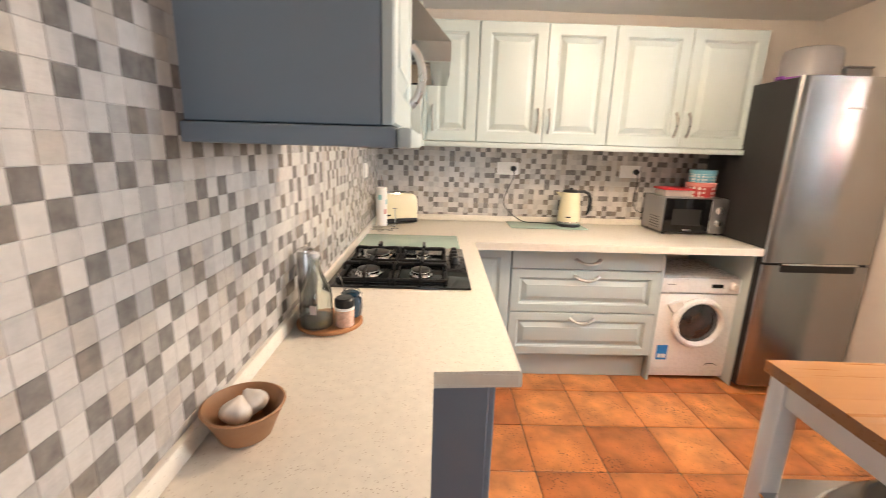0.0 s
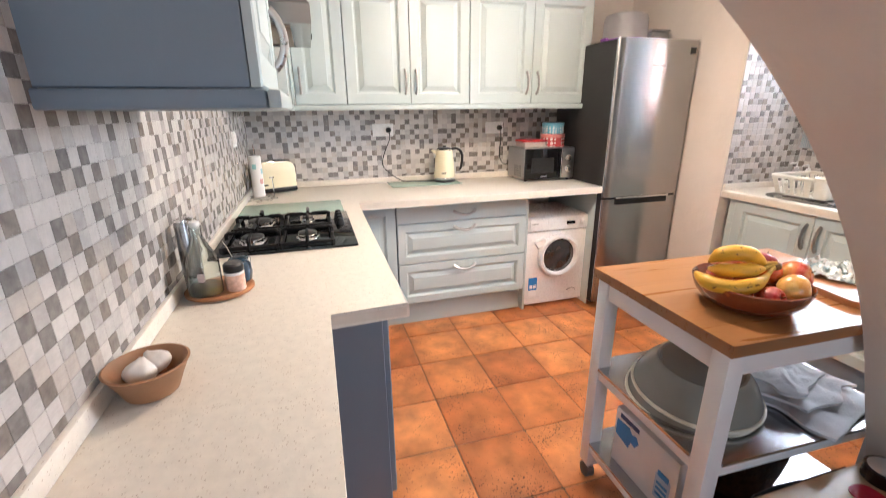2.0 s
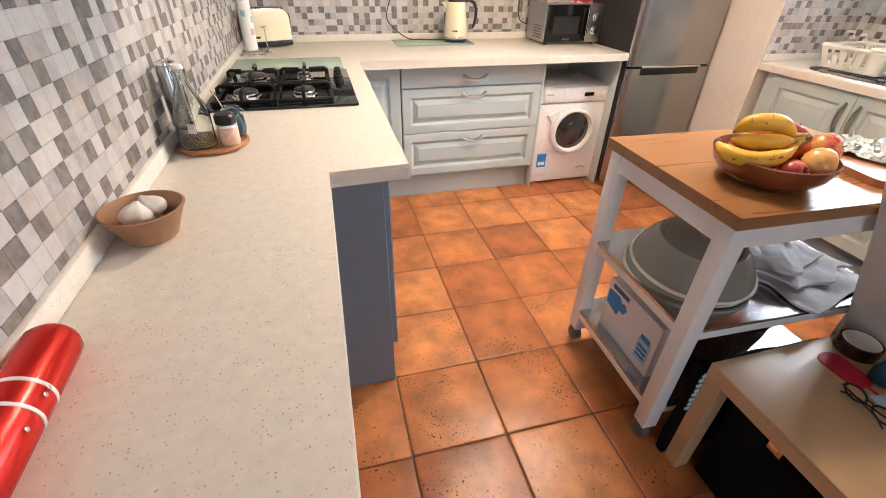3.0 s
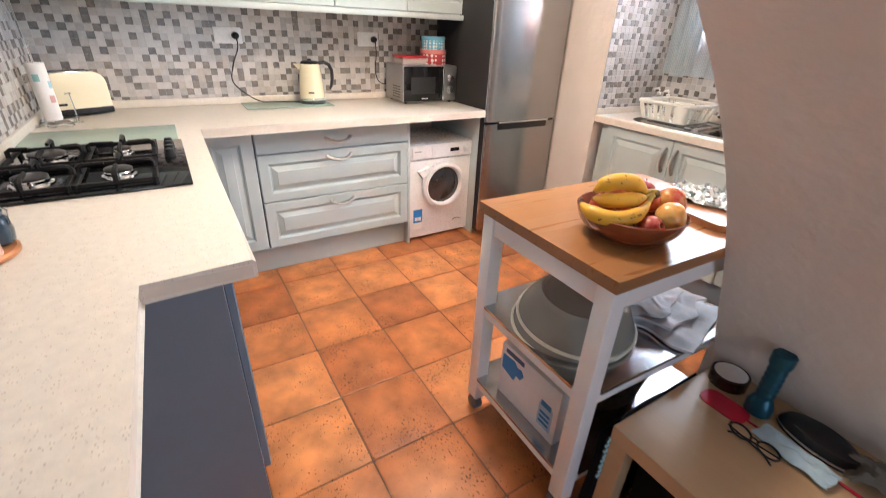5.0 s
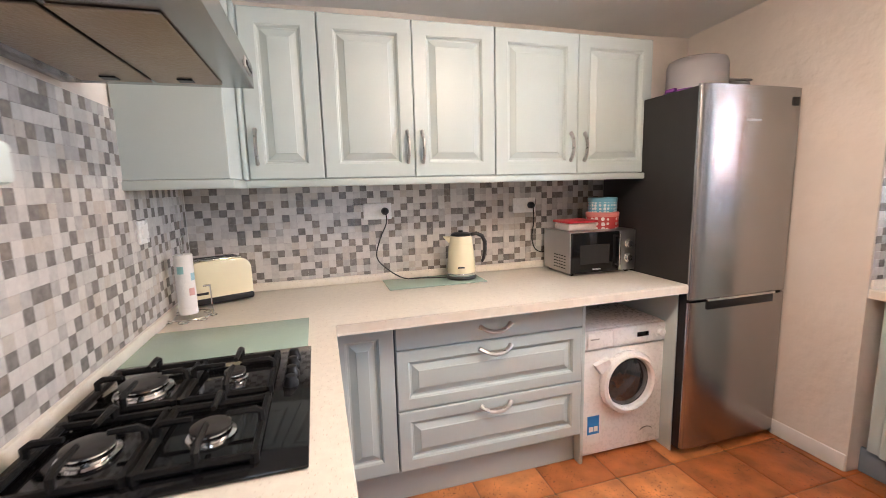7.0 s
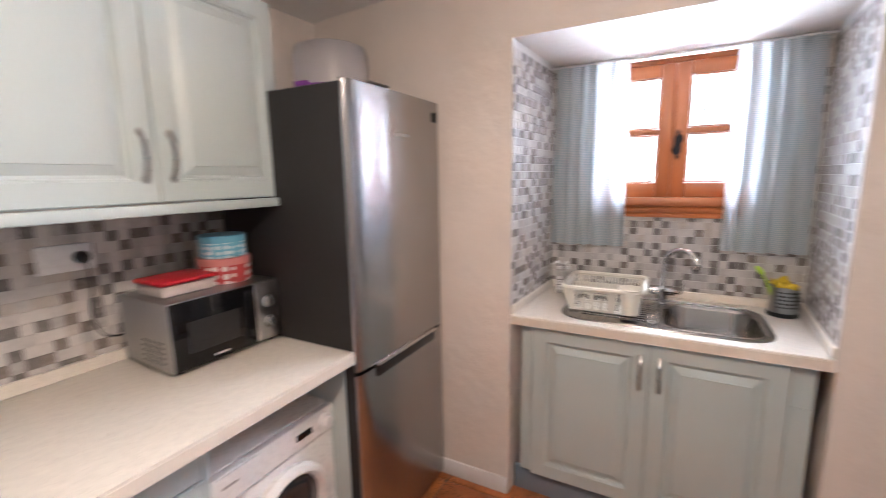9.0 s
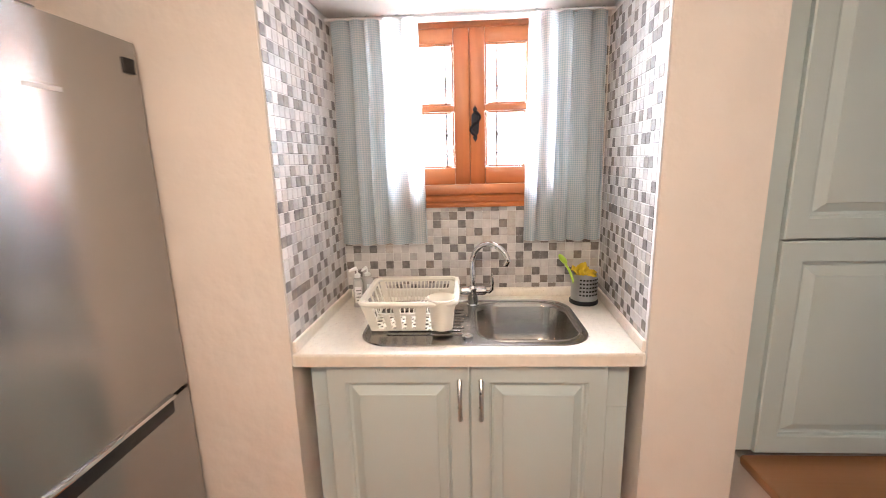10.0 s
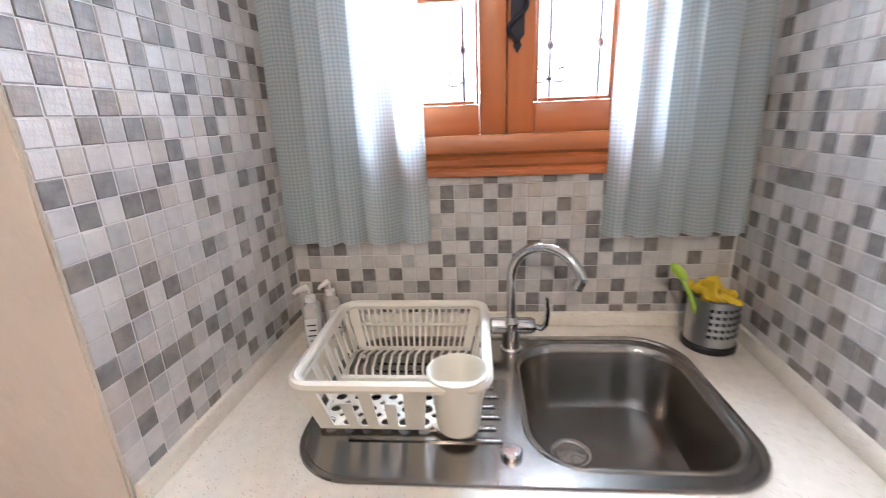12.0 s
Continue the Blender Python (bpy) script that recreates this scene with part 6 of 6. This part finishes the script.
def curtain(y0, y1, z0, z1, seed, label):
    me_verts, faces, uvs = [], [], []
    nu, nv = 110, 36
    for j in range(nv + 1):
        v = j / nv
        for i in range(nu + 1):
            u = i / nu
            ph = 2 * math.pi * (5.2 * u + 0.35 * noise.noise((u * 3, seed, 0)) + 0.12 * v * noise.noise((u * 2, v * 2, seed)))
            amp = 0.026 * (0.75 + 0.45 * noise.noise((u * 4, seed, 7))) * (0.65 + 0.35 * (1 - v))
            x = 3.138 + amp * math.sin(ph) + 0.006 * noise.noise((u * 9, v * 4, seed))
            y = y0 + (y1 - y0) * u + 0.008 * math.cos(ph) + 0.02 * (1 - v) * (u - 0.5)
            z = z0 + (z1 - z0) * v + (0.006 * noise.noise((u * 5, seed, 3)) if j == 0 else 0)
            me_verts.append((x, y, z))
            uvs.append((u * 62, v * (z1 - z0) / 0.0085))
    for j in range(nv):
        for i in range(nu):
            q = j * (nu + 1) + i
            faces.append((q, q + 1, q + nu + 2, q + nu + 1))
    me = bpy.data.meshes.new("curtain")
    me.from_pydata(me_verts, [], faces)
    uvl = me.uv_layers.new(name="weave")
    for lp in me.loops:
        uvl.data[lp.index].uv = uvs[lp.vertex_index]
    me.materials.append(mc)
    me.polygons.foreach_set("use_smooth", [True] * len(me.polygons))
    c = thing("curtain", pose(0, 0, 0), label, "curtain", "window curtains")
    pnl = new("fabric", me)
    pnl.parent = c
    for k in range(6):
        y = y0 + (y1 - y0) * (k + 0.5) / 6
        part("hook_ring", tube(B(), [(3.138, y + 0.009 * math.cos(q), z1 + 0.004 + 0.009 * math.sin(q)) for q in [2 * math.pi * i / 12 for i in range(12)]], 0.0012, 5, True), M_NICKEL, c)
    return c


curtain(1.590, 1.945, 1.166, 2.062, 1.0, "pale blue checked curtain beside the window")
curtain(0.862, 1.165, 1.172, 2.062, 5.0, "pale blue checked curtain drawn from the window")
rd_ = thing("curtain_rod", pose(0, 0, 0), "thin white curtain rod across the niche", "curtain rod")
part("rod", tube(B(), [(3.138, B0 + 0.006, 2.066), (3.138, B1 + 0.001, 2.066)], 0.0055, 10), M_WPAINT, rd_)

# ceiling light that throws the warm light of the room
cl_ = thing("ceiling_light", pose(1.10, 1.50, 2.318), "plain white round flush ceiling lamp", "lamp")
part("rose", lathe(B(), [(0.06, 0.055), (0.06, 0.0), (0.13, -0.008), (0.15, -0.02), (0.15, -0.04), (0.004, -0.042)], 36), M_WHITE, cl_)

# ---- pieces: floor tiles and wall mosaic ----
def tile_mesh(name, w, h, t, bev, material):
    """One tile lying in its own x-z plane, its face to -y."""
    b = B()
    loft(b, [[(i, y, i), (w - i, y, i), (w - i, y, h - i), (i, y, h - i)] for i, y in ((0, t), (0, bev), (bev, 0))], False, True)
    return mesh_of(name, b, material, False)


P = 0.337
floor = bpy.data.objects["floor"]
fm = []
for k in range(3):
    b = B()
    w = P - 0.005
    r_ = [[(x, y, z) for x, y in rrect(w - 2 * i, w - 2 * i, 0.008, 2)] for i, z in ((0, -0.006), (0.0, -0.002), (0.0025, -0.0004), (0.006, 0.0))]
    for rg in r_:
        for q, p in enumerate(rg):
            rg[q] = (p[0] + 0.0015 * noise.noise((p[0] * 20, p[1] * 20, k)), p[1] + 0.0015 * noise.noise((p[1] * 20, p[0] * 20, k + 9)), p[2])
    loft(b, r_, False, True)
    fm.append(mesh_of("floor_tile", b, M_TERRA))
ix0, iy0 = 0.529 - 3 * P, 0.965 - 9 * P
for i in range(10):
    for j in range(17):
        x, y = ix0 + P * (i + 0.5), iy0 + P * (j + 0.5)
        if x > 3.3 or y > 3.1 or x < -0.45 or (x < 0.0 and y > 1.1):
            continue
        ob = new("floor_tile", fm[(i * 5 + j * 3) % 3])
        ob.parent = floor
        ob.matrix_basis = pose(x, y, 0.0012 * noise.noise((i * 1.7, j * 2.3, 0)) - 0.0012, 0.15 * noise.noise((i, j, 4.2)), 0.15 * noise.noise((i, j, 8.2)), 90 * ((i * 7 + j * 3) % 4))

TP = 0.0362


def tile_set(gap, bev):
    return [tile_mesh("mosaic_tile", TP - gap, TP - gap, 0.004, bev, tone) for tone in TONES]


tm_flat, tm_cushion = tile_set(0.0006, 0.0006), tile_set(0.0007, 0.0021)


def tone_grid(cols, rows, seed):
    """Dark squares strewn evenly, alone or in twos; the pale ones in four close tones."""
    rng = random.Random(seed)
    g = [[-1] * cols for _ in range(rows)]
    cells = [(r, c) for r in range(rows) for c in range(cols)]
    rng.shuffle(cells)
    left = int(0.285 * len(cells))
    for r, c in cells:
        near4 = sum(g[a][b] >= 4 for a, b in ((r - 1, c), (r + 1, c), (r, c - 1), (r, c + 1)) if 0 <= a < rows and 0 <= b < cols)
        near8 = sum(g[a][b] >= 4 for a in range(max(0, r - 1), min(rows, r + 2)) for b in range(max(0, c - 1), min(cols, c + 2)))
        if left and near8 <= 2 and (near4 == 0 or (near4 == 1 and rng.random() < 0.30)):
            g[r][c] = rng.choice((4, 4, 5))
            left -= 1
    for r, c in cells:
        if g[r][c] < 0:
            g[r][c] = rng.choice((0, 0, 0, 1, 1, 2, 3))
    return g


def mosaic(wall_name, origin, rz, wide, z0, rows, keep, near, tms=tm_flat, seed=1):
    """Small square tiles on a wall. keep(u, z): tile wanted there; near(u, z): distance used to choose the single ones."""
    parent = bpy.data.objects[wall_name]
    base = pose(origin[0], origin[1], 0, 0, 0, rz)
    cells = []
    cols = int(wide / TP)
    tones = tone_grid(cols, rows, seed)
    for r in range(rows):
        for cidx in range(cols):
            u, z = cidx * TP, z0 + r * TP
            if keep(u + TP / 2, z + TP / 2):
                cells.append((near(u, z), u, z, tones[r][cidx]))
    cells.sort()
    b0_verts, b0_faces, b0_tone = [], [], []
    for n, (_, u, z, k) in enumerate(cells):
        lift = 0.0005 * noise.noise((u * 40, z * 40, rz))
        m = base @ pose(u, -0.006 + lift, z, 0.7 * noise.noise((u * 31, z * 37, 2.0 + seed)), 0, 0.7 * noise.noise((u * 29, z * 41, 5.0 + seed)))
        if n < 300:
            ob = new("mosaic_tile", tms[k])
            ob.parent = parent
            ob.matrix_basis = m
        else:
            q = len(b0_verts)
            b0_verts += [m @ v.co for v in tms[k].vertices]
            b0_faces += [tuple(q + v for v in p.vertices) for p in tms[k].polygons]
            b0_tone += [k] * len(tms[k].polygons)
    if b0_verts:
        me = bpy.data.meshes.new("mosaic_field")
        me.from_pydata(b0_verts, [], b0_faces)
        for tone in TONES:
            me.materials.append(tone)
        me.polygons.foreach_set("material_index", b0_tone)
        ob = new("mosaic_field", me)
        ob.parent = parent
        tagged(ob, "field of small grey and white tiles", "", "", "stuff")
    return cells


Z0 = 1.404 - 13 * TP
always = lambda u, z: True
# left wall: local x runs along +y when turned by 90 degrees
mosaic("wall_left", (LX, -0.90), 90, BY + 0.90, Z0, 21, lambda u, z: not (z > 1.47 and 0.72 < u - 0.90 < 1.16) and not (z > 1.43 and u - 0.90 > 2.40), lambda u, z: abs(u - 0.90 - 0.65) + 0.3 * abs(z - 1.2))
mosaic("wall_back", (LX + 0.004, BY), 0, 1.99 - LX, Z0, 14, always, lambda u, z: abs(u - 0.9) + 0.2 * abs(z - 1.1), tm_flat, 2)
mosaic("wall_right", (NX, B1 - 0.002), -90, B1 - B0 - 0.004, Z0, 31, lambda u, z: not (W0 - 0.01 < B1 - u < W1 + 0.01 and z > 1.395), lambda u, z: abs(z - 1.1) + 0.3 * abs(u - 0.56), tm_cushion, 3)
tagged(bpy.data.objects["wall_right"], "thick white plastered wall with a tiled window niche")
solid("wall_niche_left", askew(box(B(), (RX + 0.003, N1 - 0.0052, TOPZ - 0.04), (NX - 0.001, N1 + 0.0004, NZ - 0.001))), M_GROUT, "mosaic tiled side wall of the window niche", "wall")
solid("wall_niche_right", askew(box(B(), (RX + 0.003, N0 - 0.0004, TOPZ - 0.04), (NX - 0.001, N0 + 0.0052, NZ - 0.001))), M_GROUT, "mosaic tiled side wall of the window niche", "wall")
SK = math.degrees(math.atan(NK))
mosaic("wall_niche_left", (RX + 0.004, N1 - 0.001), SK, NX - RX - 0.004, Z0, 31, always, lambda u, z: u + 0.3 * abs(z - 1.3), tm_cushion, 4)
mosaic("wall_niche_right", (NX - 0.002, B0 + 0.001), 180 + SK, NX - RX - 0.004, Z0, 31, always, lambda u, z: (0.6 - u) + 0.3 * abs(z - 1.3), tm_cushion, 5)
for nm, lo, hi in (("grout_left", (LX - 0.0055, -0.90, 0.90), (LX + 0.0044, BY, 1.69)), ("grout_back", (LX + 0.005, BY - 0.0044, 0.90), (1.99, BY + 0.0055, 1.46)), ("grout_window", (NX - 0.0044, B0 + 0.002, 0.90), (NX - 0.0005, B1 - 0.002, 1.395))):
    solid(nm, box(B(), lo, hi), M_GROUT, "pale grout bed behind the small tiles", "wall")
